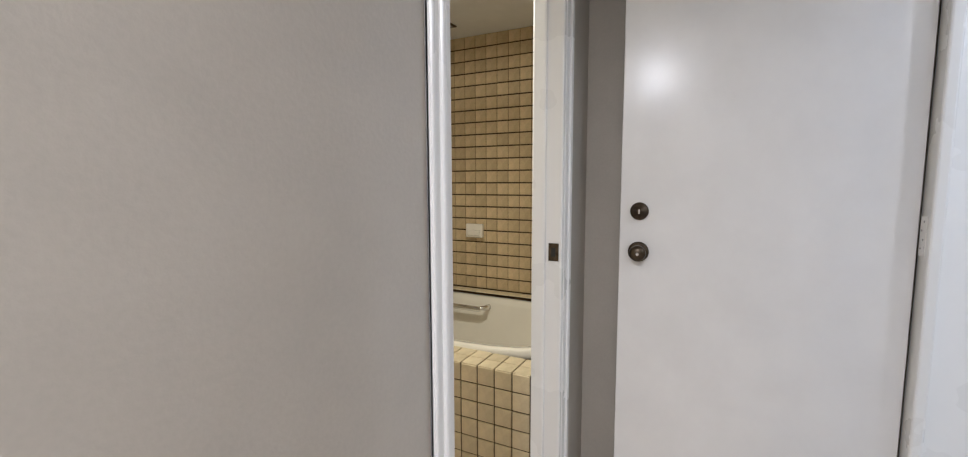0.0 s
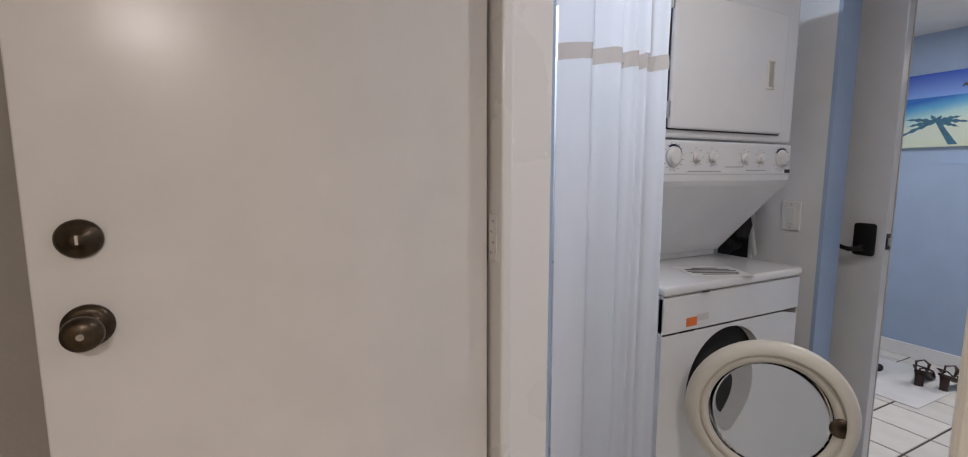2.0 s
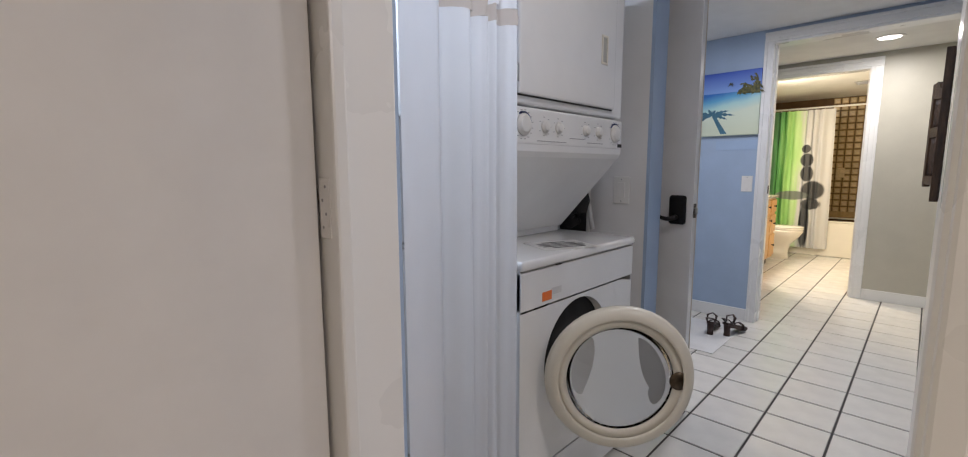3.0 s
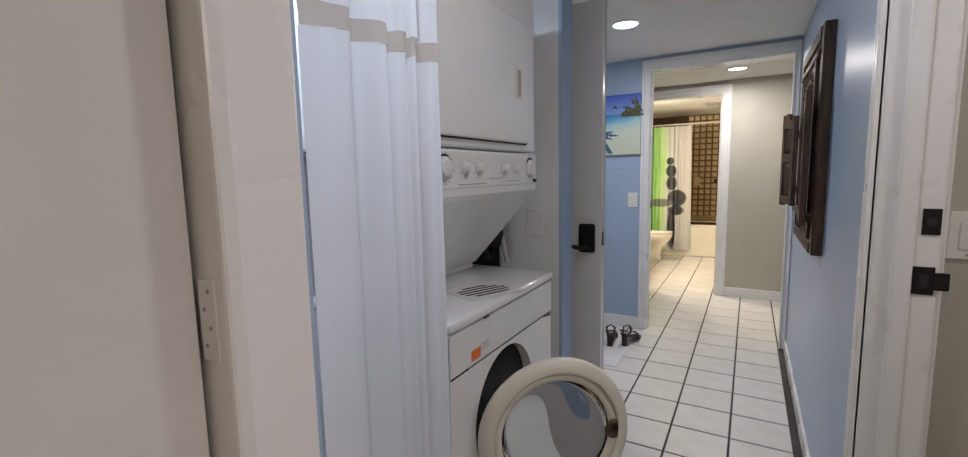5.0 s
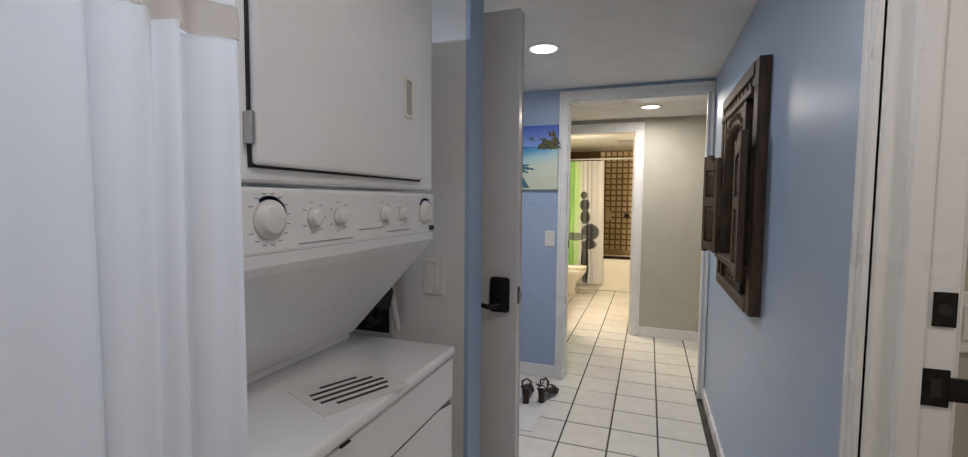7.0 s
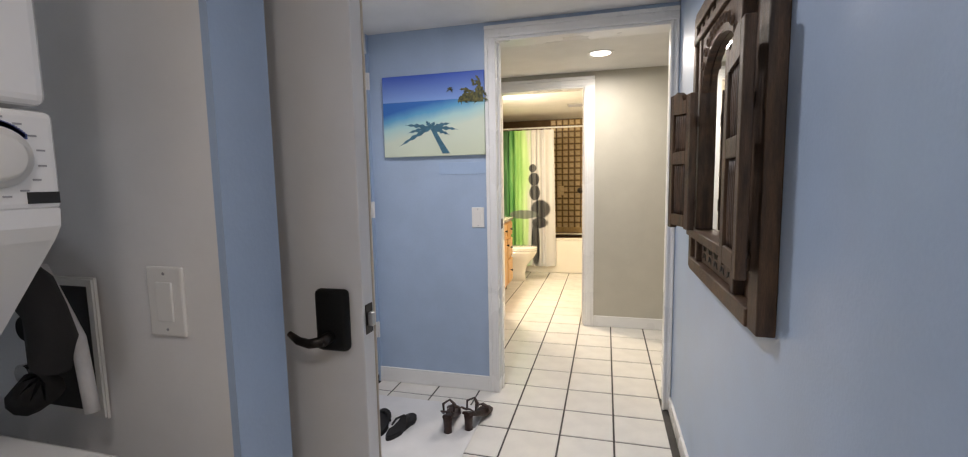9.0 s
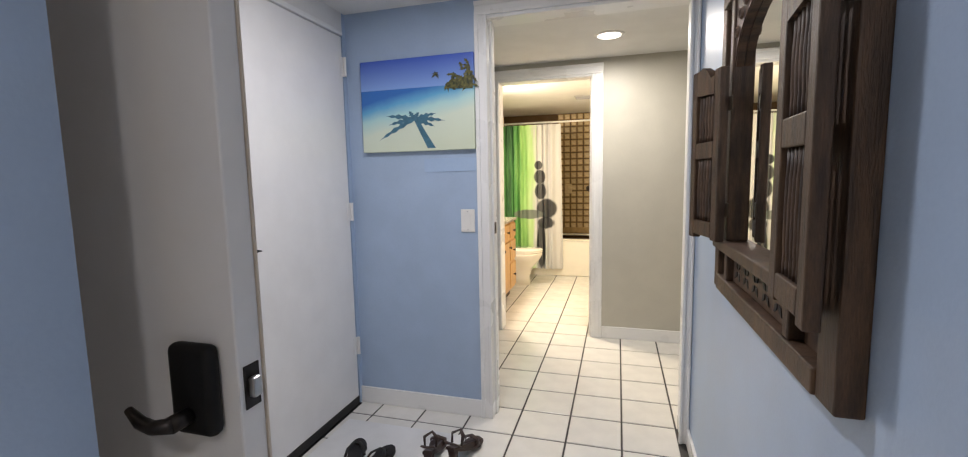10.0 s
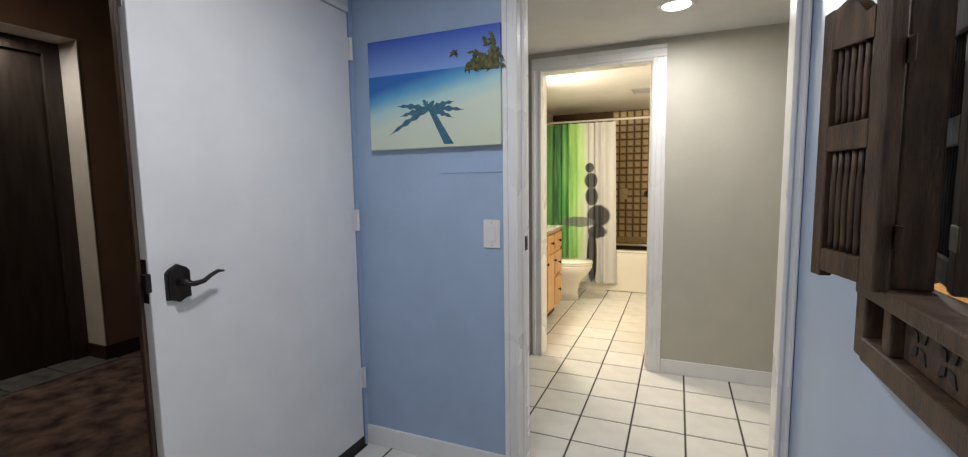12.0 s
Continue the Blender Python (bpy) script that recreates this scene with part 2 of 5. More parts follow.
def plate(outline, depth, place, bm=None, bevel=0.0):
    """An outline of (u, v) pushed out by depth; place maps (u, v, w) to metres."""
    bm2 = bmesh.new()
    front = [bm2.verts.new(place(u, v, depth)) for u, v in outline]
    back = [bm2.verts.new(place(u, v, 0)) for u, v in outline]
    n = len(outline)
    f = bm2.faces.new(front)
    bm2.faces.new(back[::-1])
    for k in range(n):
        bm2.faces.new((front[k], back[k], back[(k + 1) % n], front[(k + 1) % n]))
    bmesh.ops.recalc_face_normals(bm2, faces=bm2.faces[:])
    if bevel:
        bmesh.ops.bevel(bm2, geom=list(f.edges), offset=bevel, segments=2, affect="EDGES")
    return merge(bm, bm2)


def wall(name, lo, hi, mat, label):
    return solid(name, box(lo, hi), mat, label, "wall", "structure")


# ---- large structure ----
WALL_TOP = CEIL
WX = -0.70      # hall wall with the mirror
EX = -2.47      # entry wall
AY = 4.23       # wall with the picture
BY = 5.65       # wall with the bathroom door
wall("wall_room_south", (-0.64, -0.335, 0), (2.2, -0.25, WALL_TOP), ROOM_PAINT, "plain warm grey painted room wall")
wall("wall_room_south_corner", (-1.66, -0.335, 0), (-1.342, -0.25, WALL_TOP), ROOM_PAINT, "narrow warm grey wall beside bathroom doorway")
wall("wall_room_south_lintel", (-1.342, -0.335, 2.04), (-0.64, -0.25, WALL_TOP), ROOM_PAINT, "wall above the small bathroom doorway")
wall("wall_room_west", (-1.78, -0.36, 0), (-1.66, 0.74, WALL_TOP), ROOM_PAINT, "warm grey wall behind the open door")
wall("wall_room_north", (-0.76, 0.74, 0), (2.2, 0.87, WALL_TOP), ROOM_PAINT, "warm grey wall beside connecting doorway")
wall("wall_room_north_lintel", (-1.62, 0.74, 2.05), (-0.76, 0.87, WALL_TOP), ROOM_PAINT, "wall above the connecting doorway")
wall("wall_room_north_corner", (-1.78, 0.74, 0), (-1.62, 0.87, WALL_TOP), ROOM_PAINT, "short wall at the hinge side of connecting doorway")
wall("wall_room_east", (2.2, -0.36, 0), (2.3, 0.87, WALL_TOP), ROOM_PAINT, "plain wall closing the room")
wall("wall_closet_front", (-1.78, 0.87, 0), (-1.606, 0.893, WALL_TOP), BLUE_PAINT, "narrow blue wall end beside laundry curtain")
wall("wall_closet_south", (-2.6, 0.80, 0), (-1.78, 0.87, WALL_TOP), WHITE_PAINT, "white laundry closet wall")
wall("wall_closet_back", (-2.6, 0.87, 0), (-2.5, 2.33, WALL_TOP), WHITE_PAINT, "white back wall of laundry closet")
wall("wall_closet_side", (-2.5, 2.21, 0), (-1.665, 2.33, WALL_TOP), WHITE_PAINT, "white side wall of laundry closet with switch")
wall("wall_closet_side_end", (-1.665, 2.21, 0), (-1.65, 2.335, WALL_TOP), BLUE_PAINT, "blue painted end of the closet wall")
wall("wall_hall_east", (WX, 1.853, 0), (-0.58, 4.36, WALL_TOP), BLUE_PAINT, "glossy pale blue hall wall with carved mirror")
wall("wall_hall_east_south", (WX, 0.87, 0), (-0.58, 1.06, WALL_TOP), BLUE_PAINT, "short pale blue hall wall")
wall("wall_hall_east_lintel", (WX, 1.06, 2.05), (-0.58, 1.853, WALL_TOP), BLUE_PAINT, "pale blue wall above side doorway")
wall("wall_side_room_north", (-0.58, 1.95, 0), (1.0, 2.05, WALL_TOP), GREY_PAINT, "greige side room wall with light switch")
wall("wall_side_room_east", (1.0, 0.87, 0), (1.1, 2.05, WALL_TOP), GREY_PAINT, "greige wall closing the side room")
wall("wall_entry_far", (-2.6, 4.20, 0), (EX, 4.36, WALL_TOP), BLUE_PAINT, "blue wall end behind entry door hinges")
wall("wall_entry_lintel", (-2.6, 2.33, 2.08), (EX, 4.20, WALL_TOP), WHITE_PAINT, "white wall above double entry doors")
wall("wall_picture", (EX, AY, 0), (-1.70, 4.36, WALL_TOP), BLUE_PAINT, "soft blue painted wall with beach picture")
wall("wall_picture_lintel", (-1.70, AY, 2.088), (WX, 4.36, WALL_TOP), BLUE_PAINT, "blue wall above wide cased opening")
wall("wall_lobby_west", (-3.3, 4.36, 0), (-3.2, 5.77, WALL_TOP), GREY_PAINT, "greige wall closing the lobby")
wall("wall_lobby_east", (0.6, 4.36, 0), (0.7, 5.77, WALL_TOP), GREY_PAINT, "greige wall closing the lobby")
wall("wall_lobby_south", (-0.58, 4.26, 0), (0.6, 4.36, WALL_TOP), GREY_PAINT, "greige lobby wall beside the opening")
wall("wall_lobby_south_west", (-3.2, 4.26, 0), (-2.6, 4.36, WALL_TOP), GREY_PAINT, "greige lobby wall behind entry")
wall("wall_lobby_north", (-1.215, BY, 0), (0.6, 5.77, WALL_TOP), GREY_PAINT, "greige painted wall beside bathroom door")
wall("wall_lobby_north_west", (-3.2, BY, 0), (-2.0, 5.77, WALL_TOP), GREY_PAINT, "greige painted wall beside bathroom door")
wall("wall_lobby_north_lintel", (-2.0, BY, 2.066), (-1.215, 5.77, WALL_TOP), GREY_PAINT, "greige wall above bathroom door")
wall("wall_bath_west", (-2.76, 5.77, 0), (-2.66, 8.7, WALL_TOP), CREAM_PAINT, "cream bathroom wall behind vanity and toilet")
wall("wall_bath_east", (-0.95, 5.77, 0), (-0.85, 8.7, WALL_TOP), CREAM_PAINT, "cream bathroom wall")
bath_back = wall("wall_bath_back", (-2.66, 8.64, 0), (-0.95, 8.74, WALL_TOP), OLIVE_GROUT, "tub wall covered in small brown square tiles")
tub_wall = wall("wall_small_bath_west", (-2.62, -2.5, 0), (-2.53, -0.36, WALL_TOP), BROWN_GROUT, "bathroom wall covered in cream square tiles")
wall("wall_small_bath_south", (-2.53, -2.5, 0), (-0.4, -2.4, WALL_TOP), CREAM_PAINT, "cream wall closing the small bathroom")
wall("wall_small_bath_east", (-0.5, -2.4, 0), (-0.4, -0.36, WALL_TOP), CREAM_PAINT, "cream wall closing the small bathroom")
wall("wall_small_bath_north", (-2.53, -0.40, 0), (-1.70, -0.33, WALL_TOP), CREAM_PAINT, "cream wall of small bathroom")
# public corridor
wall("wall_corridor_east", (-2.72, 0.4, 0), (-2.602, 2.33, 2.75), BROWN_PAINT, "brown corridor wall")
wall("wall_corridor_east_far", (-2.72, 4.20, 0), (-2.602, 4.36, 2.75), BROWN_PAINT, "brown corridor wall")
wall("wall_corridor_east_end", (-3.3, 4.37, 0), (-3.202, 7.0, 2.75), BROWN_PAINT, "brown corridor wall")
wall("wall_corridor_jog", (-3.3, 4.27, 0), (-2.72, 4.358, 2.75), BROWN_PAINT, "brown corridor wall")
wall("wall_corridor_lintel", (-2.72, 2.33, 2.08), (-2.602, 4.20, 2.75), BROWN_PAINT, "brown corridor wall above entry doors")
wall("wall_corridor_west", (-5.4, 4.41, 0), (-5.0, 7.0, 2.75), BROWN_PAINT, "dark brown corridor wall")
wall("wall_corridor_west_near", (-5.4, 0.4, 0), (-5.0, 3.2, 2.75), BROWN_PAINT, "dark brown corridor wall")
wall("wall_corridor_west_lintel", (-5.4, 3.2, 2.33), (-5.0, 4.41, 2.75), BROWN_PAINT, "dark brown wall above recessed door")
wall("wall_corridor_recess", (-5.5, 3.2, 0), (-5.4, 4.41, 2.75), BROWN_PAINT, "wall closing the door recess")
wall("wall_corridor_south", (-5.4, 0.3, 0), (-2.6, 0.4, 2.75), BROWN_PAINT, "brown wall closing the corridor")
wall("wall_corridor_north", (-5.4, 7.0, 0), (-3.2, 7.1, 2.75), BROWN_PAINT, "brown wall closing the corridor")
# pale linings put the lamplight on the recess side and head into colour
solid("recess_lining", box((-5.24, 4.402, 0.10), (-4.996, 4.409, 2.33)), PALE_STRIP_AND_LIT, "side of the door recess, lamplight painted pale", "trim", "structure")
solid("recess_head_lining", box((-5.24, 3.2, 2.323), (-4.996, 4.40, 2.329)), PALE_STRIP_AND_LIT, "head of the door recess, lamplight painted pale", "trim", "structure")
solid("ceiling", box((-3.3, -2.5, CEIL), (2.3, 8.74, CEIL + 0.1)), CEILING_PAINT, "smooth white painted ceiling", "ceiling", "structure")
solid("ceiling_corridor", box((-5.5, 0.3, 2.75), (-2.6, 7.1, 2.85)), BROWN_PAINT, "dim brown corridor ceiling", "ceiling", "structure")
floor = solid("floor", box((-3.2, 0.70, -0.1), (1.1, 8.74, -0.004)), GROUT, "white square floor tiles with dark grout", "floor", "structure")
solid("floor_room", box((-1.78, -2.5, -0.1), (2.3, 0.70, -0.002)), material("room_floor", (0.45, 0.38, 0.3), 0.8, vary=0.1),
      "plain floor of the room", "floor", "structure")
solid("floor_small_bath", box((-2.62, -2.5, -0.1), (-1.78, -0.33, -0.002)), DECK_TILE, "pale bathroom floor", "floor", "structure")
solid("floor_corridor", box((-5.0, 0.3, -0.1), (-2.602, 7.1, -0.001)), CARPET, "dark red and brown patterned carpet", "carpet", "structure")
solid("floor_laundry_edge", box((-2.602, 2.33, -0.1), (-2.46, 4.2, 0.004)), BLACK, "dark threshold under entry doors", "threshold", "structure")
slab = solid("floor_door_recess", box((-5.4, 3.2, -0.1), (-5.0, 4.41, -0.002)), GROUT, "slate tile strip before a dark door", "floor", "structure")
for i in range(4):
    t = part("slate_tile", box((-5.3, 3.22 + 0.31 * i, -0.004), (-4.93, 3.52 + 0.31 * i, 0.006), 0.003), SLATE, slab)


def casing(name, spans, label="white painted moulded door casing", mat=TRIM_PAINT):
    """Moulded trim: a list of (lo, hi) boxes joined."""
    bm = None
    for lo, hi in spans:
        bm = box(lo, hi, 0.006, bm)
    return solid(name, bm, mat, label, "trim", "structure")


def moulding(x0, x1, y, z0, z1, out, name, label="white painted moulded door casing", axis="y"):
    """Upright casing with two steps; faces -y (out < 0) or +y, or along x."""
    w = x1 - x0
    bm = None
    for a, b, d in ((0, 1, 0.012), (0.0, 0.34, 0.02), (0.72, 1.0, 0.017)):
        u0, u1 = x0 + a * w, x0 + b * w
        lo_d, hi_d = sorted((y, y + out * d))
        if axis == "y":
            bm = box((u0, lo_d, z0), (u1, hi_d, z1), 0.004, bm)
        else:
            bm = box((lo_d, u0, z0), (hi_d, u1, z1), 0.004, bm)
    return solid(name, bm, TRIM_PAINT, label, "trim", "structure")


def head_moulding(x0, x1, y, z0, z1, out, name):
    h = z1 - z0
    bm = None
    for a, b, d in ((0, 1, 0.012), (0.66, 1.0, 0.02), (0.0, 0.28, 0.017)):
        lo_d, hi_d = sorted((y, y + out * d))
        bm = box((x0, lo_d, z0 + a * h), (x1, hi_d, z0 + b * h), 0.004, bm)
    return solid(name, bm, TRIM_PAINT, "white painted casing above the opening", "trim", "structure")


# small bathroom doorway
moulding(-1.415, -1.345, -0.25, 0, 2.10, 1, "casing_small_bath_jamb")
moulding(-0.636, -0.592, -0.25, 0, 2.10, 1, "casing_small_bath_left")
casing("jamb_small_bath", [((-1.346, -0.34, 0), (-1.324, -0.235, 2.04)), ((-1.325, -0.335, 0), (-1.312, -0.288, 2.04))],
       "white door jamb with stop and strike")
casing("jamb_small_bath_left", [((-0.660, -0.34, 0), (-0.637, -0.235, 2.04))], "white door jamb")
# connecting doorway
casing("jamb_connecting", [((-1.625, 0.712, 0), (-1.546, 0.742, 2.05)), ((-1.625, 0.746, 0), (-1.588, 0.875, 2.05))],
       "white door jamb with a rebate")
casing("jamb_connecting_strike", [((-0.785, 0.725, 0), (-0.755, 0.875, 2.05))], "white door jamb")
moulding(-0.78, -0.71, 0.74, 0, 2.11, -1, "casing_connecting")
casing("jamb_connecting_head", [((-1.60, 0.735, 2.028), (-0.785, 0.875, 2.052))], "white door head jamb")
# side doorway in the hall
casing("jamb_side_room", [((-0.705, 1.838, 0), (-0.575, 1.855, 2.05)), ((-0.665, 1.825, 0), (-0.625, 1.841, 2.05))],
       "cream white door jamb with a stop")
moulding(1.842, 1.905, WX, 0, 2.11, -1, "casing_side_room", axis="x")
casing("casing_side_room_inner", [((-0.582, 1.853, 0), (-0.562, 1.952, 2.11))])
# picture wall opening
moulding(-1.735, -1.672, AY, 0, 2.09, -1, "casing_lobby_left")
moulding(-0.745, -0.702, AY, 0, 2.09, -1, "casing_lobby_right")
head_moulding(-1.735, -0.702, AY, 2.09, 2.157, -1, "casing_lobby_head")
casing("jamb_lobby_left", [((-1.705, 4.222, 0), (-1.672, 4.37, 2.09)), ((-1.675, 4.27, 0), (-1.662, 4.31, 2.09))], "white opening jamb with latch plate")
casing("jamb_lobby_right", [((-0.735, 4.225, 0), (-0.698, 4.37, 2.09))], "white opening jamb")
casing("jamb_lobby_head", [((-1.69, 4.225, 2.073), (-0.72, 4.37, 2.091))], "white opening head jamb")
# bathroom doorway
moulding(-2.045, -1.975, BY, 0, 2.066, -1, "casing_bath_left")
moulding(-1.24, -1.155, BY, 0, 2.066, -1, "casing_bath_right")
head_moulding(-2.045, -1.155, BY, 2.066, 2.142, -1, "casing_bath_head")
casing("jamb_bath_left", [((-2.0, 5.64, 0), (-1.972, 5.775, 2.066))], "white bathroom door jamb")
casing("jamb_bath_right", [((-1.245, 5.64, 0), (-1.212, 5.775, 2.066)), ((-1.258, 5.70, 0), (-1.243, 5.74, 2.066))], "white bathroom door jamb")
casing("jamb_bath_head", [((-1.99, 5.64, 2.049), (-1.22, 5.775, 2.067))], "white bathroom head jamb")
# entry door frame
casing("jamb_entry_far", [((-2.61, 4.195, 0), (-2.755, 4.229, 2.085))], "white entry door frame")
casing("jamb_entry_head", [((-2.61, 2.34, 2.06), (-2.462, 4.195, 2.085))], "white entry door head")
casing("jamb_entry_near", [((-2.61, 2.331, 0), (-2.48, 2.36, 2.06))], "white entry door frame")


def baseboard(name, lo, hi, mat=TRIM_PAINT, label="white painted baseboard"):
    return solid(name, box(lo, hi, 0.004), mat, label, "baseboard", "structure")


baseboard("baseboard_hall", (WX - 0.013, 1.907, 0), (WX + 0.001, 4.21, 0.085))
baseboard("baseboard_picture", (-2.755, AY - 0.013, 0), (-1.736, AY + 0.001, 0.095))
baseboard("baseboard_lobby", (-1.154, BY - 0.013, 0), (0.6, BY + 0.001, 0.095))
baseboard("baseboard_closet", (-2.5, 2.197, 0), (-1.665, 2.211, 0.085))
baseboard("baseboard_corridor", (-5.001, 4.41, 0), (-4.985, 7.0, 0.11), DARK_BASE, "dark stained corridor baseboard")
baseboard("baseboard_recess", (-5.24, 4.392, 0), (-4.985, 4.409, 0.11), DARK_BASE, "dark stained corridor baseboard")

# ---- doors ----


def hinge_part(parent, x, y, z, name="hinge"):
    bm = box((x - 0.003, y - 0.02, z - 0.05), (x + 0.003, y + 0.02, z + 0.05), 0.001)
    bm = tube((x + 0.006, y, z - 0.05), (x + 0.006, y, z + 0.05), 0.007, bm=bm, seg=10)
    return part(name, bm, WHITE_PAINT, parent, "painted over steel hinge")


room_door = holder("room_door", (-1.606, 0.722, 0), "open glossy white flush door with bronze knob", "door", turn=5.5)
part("leaf", box((-0.044, -0.82, 0.012), (0, -0.017, 2.035), 0.003), DOOR_PAINT, room_door)
kn = part("knob", turned([(0, 0.034), (0.006, 0.034), (0.009, 0.026), (0.014, 0.014), (0.028, 0.013), (0.034, 0.022), (0.046, 0.027),
                          (0.056, 0.025), (0.062, 0.016), (0.063, 0.004)], (0, -0.757, 1.034), (1, -0.757, 1.034)), BRONZE, room_door,
          "aged bronze round knob", True)
db = part("deadbolt", turned([(0, 0.030), (0.008, 0.030), (0.014, 0.025), (0.016, 0.012), (0.022, 0.011), (0.023, 0.003)],
                             (0, -0.757, 1.172), (1, -0.757, 1.172)), BRONZE, room_door, "aged bronze deadbolt", True)
part("key_slot", box((0.0225, -0.759, 1.165), (0.0245, -0.755, 1.179)), CHROME, db)
part("knob_button", turned([(0, 0.006), (0.003, 0.005)], (0.0625, -0.757, 1.034), (1, -0.757, 1.034), 12), CHROME, kn)
for z in (0.28, 1.12, 1.84):
    hp = part("hinge", box((0.004, -0.016, z - 0.055), (0.036, -0.0125, z + 0.055), 0.001), WHITE_PAINT, room_door, "painted steel hinge plate")
    for k, dz in enumerate((-0.035, -0.01, 0.015, 0.04)):
        part("screw", turned([(0, 0.0035), (0.001, 0.003)], (0.014 + 0.010 * (k % 2), -0.0155, z + dz), (0.014 + 0.010 * (k % 2), -1, z + dz), 8), GREY_INK, hp)


def strike_plate(name, place, size, label, hole=True, axis="x", lip=False):
    """A dark plate on a jamb; faces +x or -y."""
    th = holder(name, place, label, "strike plate")
    w, h = size
    if axis == "x":
        part("plate", box((0, -w / 2, -h / 2), (0.003, w / 2, h / 2), 0.001), BRONZE, th)
        # hole not cut: a near-black slip paints its dark inside
        part("hole", box((0.0032, -w / 5, -h / 4), (0.0042, w / 5, h / 4)), INK_AND_SHADE, th)
    else:
        part("plate", box((-w / 2, -0.003, -h / 2), (w / 2, 0, h / 2), 0.001), OILED, th)
        # same here, a near-black disc or slip for the hole's shade
        part("hole", turned([(0, w * 0.3), (0.001, w * 0.29)], (0, -0.0032, 0), (0, -1, 0), 16) if hole else
             box((-w / 5, -0.0042, -h / 4), (w / 5, -0.0032, h / 4)), INK_AND_SHADE, th)
        if lip:
            part("lip", box((w / 2 - 0.002, -0.006, -h / 3.2), (w / 2 + 0.026, 0.002, h / 3.2), 0.002), OILED, th)
    return th


strike_plate("strike_plate", (-1.324, -0.262, 1.045), (0.034, 0.058), "small dark latch plate on bathroom jamb")
strike_plate("strike_plate", (-0.597, 1.838, 1.172), (0.034, 0.062), "dark deadbolt plate on white side jamb", axis="y")
strike_plate("strike_plate", (-0.603, 1.838, 1.03), (0.040, 0.068), "dark latch plate with lip on side jamb", False, "y", True)
strike_plate("strike_plate", (-1.662, 4.29, 1.03), (0.03, 0.06), "small dark latch plate on opening jamb")

# far entry leaf with lever
entry = holder("entry_door", (EX, 4.193, 0), "closed white flush entry door with black lever", "door")
part("leaf", box((-0.045, -0.928, 0.05), (0, -0.004, 2.055), 0.003), DOOR_PAINT, entry)
part("sweep", box((-0.047, -0.928, 0.006), (0.004, -0.004, 0.052), 0.003), RUBBER, entry, "black rubber door sweep")
part("edge_strip", box((-0.050, -0.940, 0.012), (-0.03, -0.9285, 2.055), 0.002), DARK_WOOD_UP, entry, "worn brown edge strip")
for z in (0.35, 1.12, 1.90):
    hb = tube((0.010, 0.004, z - 0.05), (0.010, 0.004, z + 0.05), 0.008, seg=10)
    hb = box((0.0, -0.03, z - 0.05), (0.003, 0.002, z + 0.05), bm=hb)
    part("hinge", hb, WHITE_PAINT, entry, "painted steel hinge")


def lever_set(parent, y, z, side, out, mat):
    """Rounded rose and wavy lever on the face x = 0; side: way that the lever points along y."""
    pts = [(-0.036, -0.05), (-0.036, 0.03), (-0.026, 0.042), (0, 0.055), (0.026, 0.042), (0.036, 0.03), (0.036, -0.05), (0.02, -0.052), (0, -0.062), (-0.02, -0.052)]
    rose = part("rose", plate(pts, 0.014, lambda u, v, w: Vector((w * out, y + u, z + v)), bevel=0.004), mat, parent, "arched black backplate")
    lever = tube((0.012 * out, y, z), (0.055 * out, y, z), 0.011, seg=14)
    pts = [(0.05 * out, y + side * d, z + h) for d, h in ((-0.008, 0), (0.02, -0.006), (0.05, -0.004), (0.075, 0.010), (0.10, 0.019), (0.12, 0.016))]
    lever = sweep(pts, [0.011, 0.011, 0.009, 0.008, 0.007, 0.004], bm=lever, flat=0.8)
    part("lever", lever, mat, parent, "wavy black lever", True)
    return rose


lever_set(entry, -0.85, 1.0, 1, 1, OILED)
part("latch_plate", box((-0.040, -0.9295, 0.95), (-0.008, -0.927, 1.08), 0.001), OILED, entry, "dark latch plate")
part("latch_box", box((-0.012, -0.945, 0.985), (0.012, -0.928, 1.04), 0.003), OILED, entry, "dark latch keeper")
part("flush_bolt", box((-0.036, -0.9295, 1.78), (-0.012, -0.927, 2.03), 0.001), STEEL, entry, "steel flush bolt plate")

# near entry leaf, open across the hall
near = holder("entry_door", (-2.42, 2.457, 0), "open white entry door leaf with keypad lock", "door")
part("leaf", box((0, 0, 0.05), (0.868, 0.045, 2.055), 0.003), DOOR_PAINT, near)
part("sweep", box((0, -0.002, 0.006), (0.868, 0.047, 0.052), 0.003), RUBBER, near, "black rubber door sweep")
lockb = box((0.766, -0.026, 0.934), (0.842, 0, 1.068), 0.012, seg=3)
lock = part("lock_body", lockb, BLACK, near, "black keypad lock cover", True)
lev = tube((0.802, -0.026, 0.967), (0.802, -0.055, 0.967), 0.012, seg=14)
lev = sweep([(0.807, -0.052, 0.967), (0.772, -0.055, 0.960), (0.747, -0.054, 0.964), (0.722, -0.05, 0.977)], [0.011, 0.010, 0.009, 0.006], bm=lev)
part("lever", lev, OILED, near, "black lever", True)
part("latch_plate", box((0.8678, 0.008, 0.965), (0.870, 0.037, 1.03), 0.001), OILED, near, "dark latch plate")
part("latch", box((0.869, 0.014, 0.982), (0.881, 0.030, 1.012), 0.003), STEEL, near)
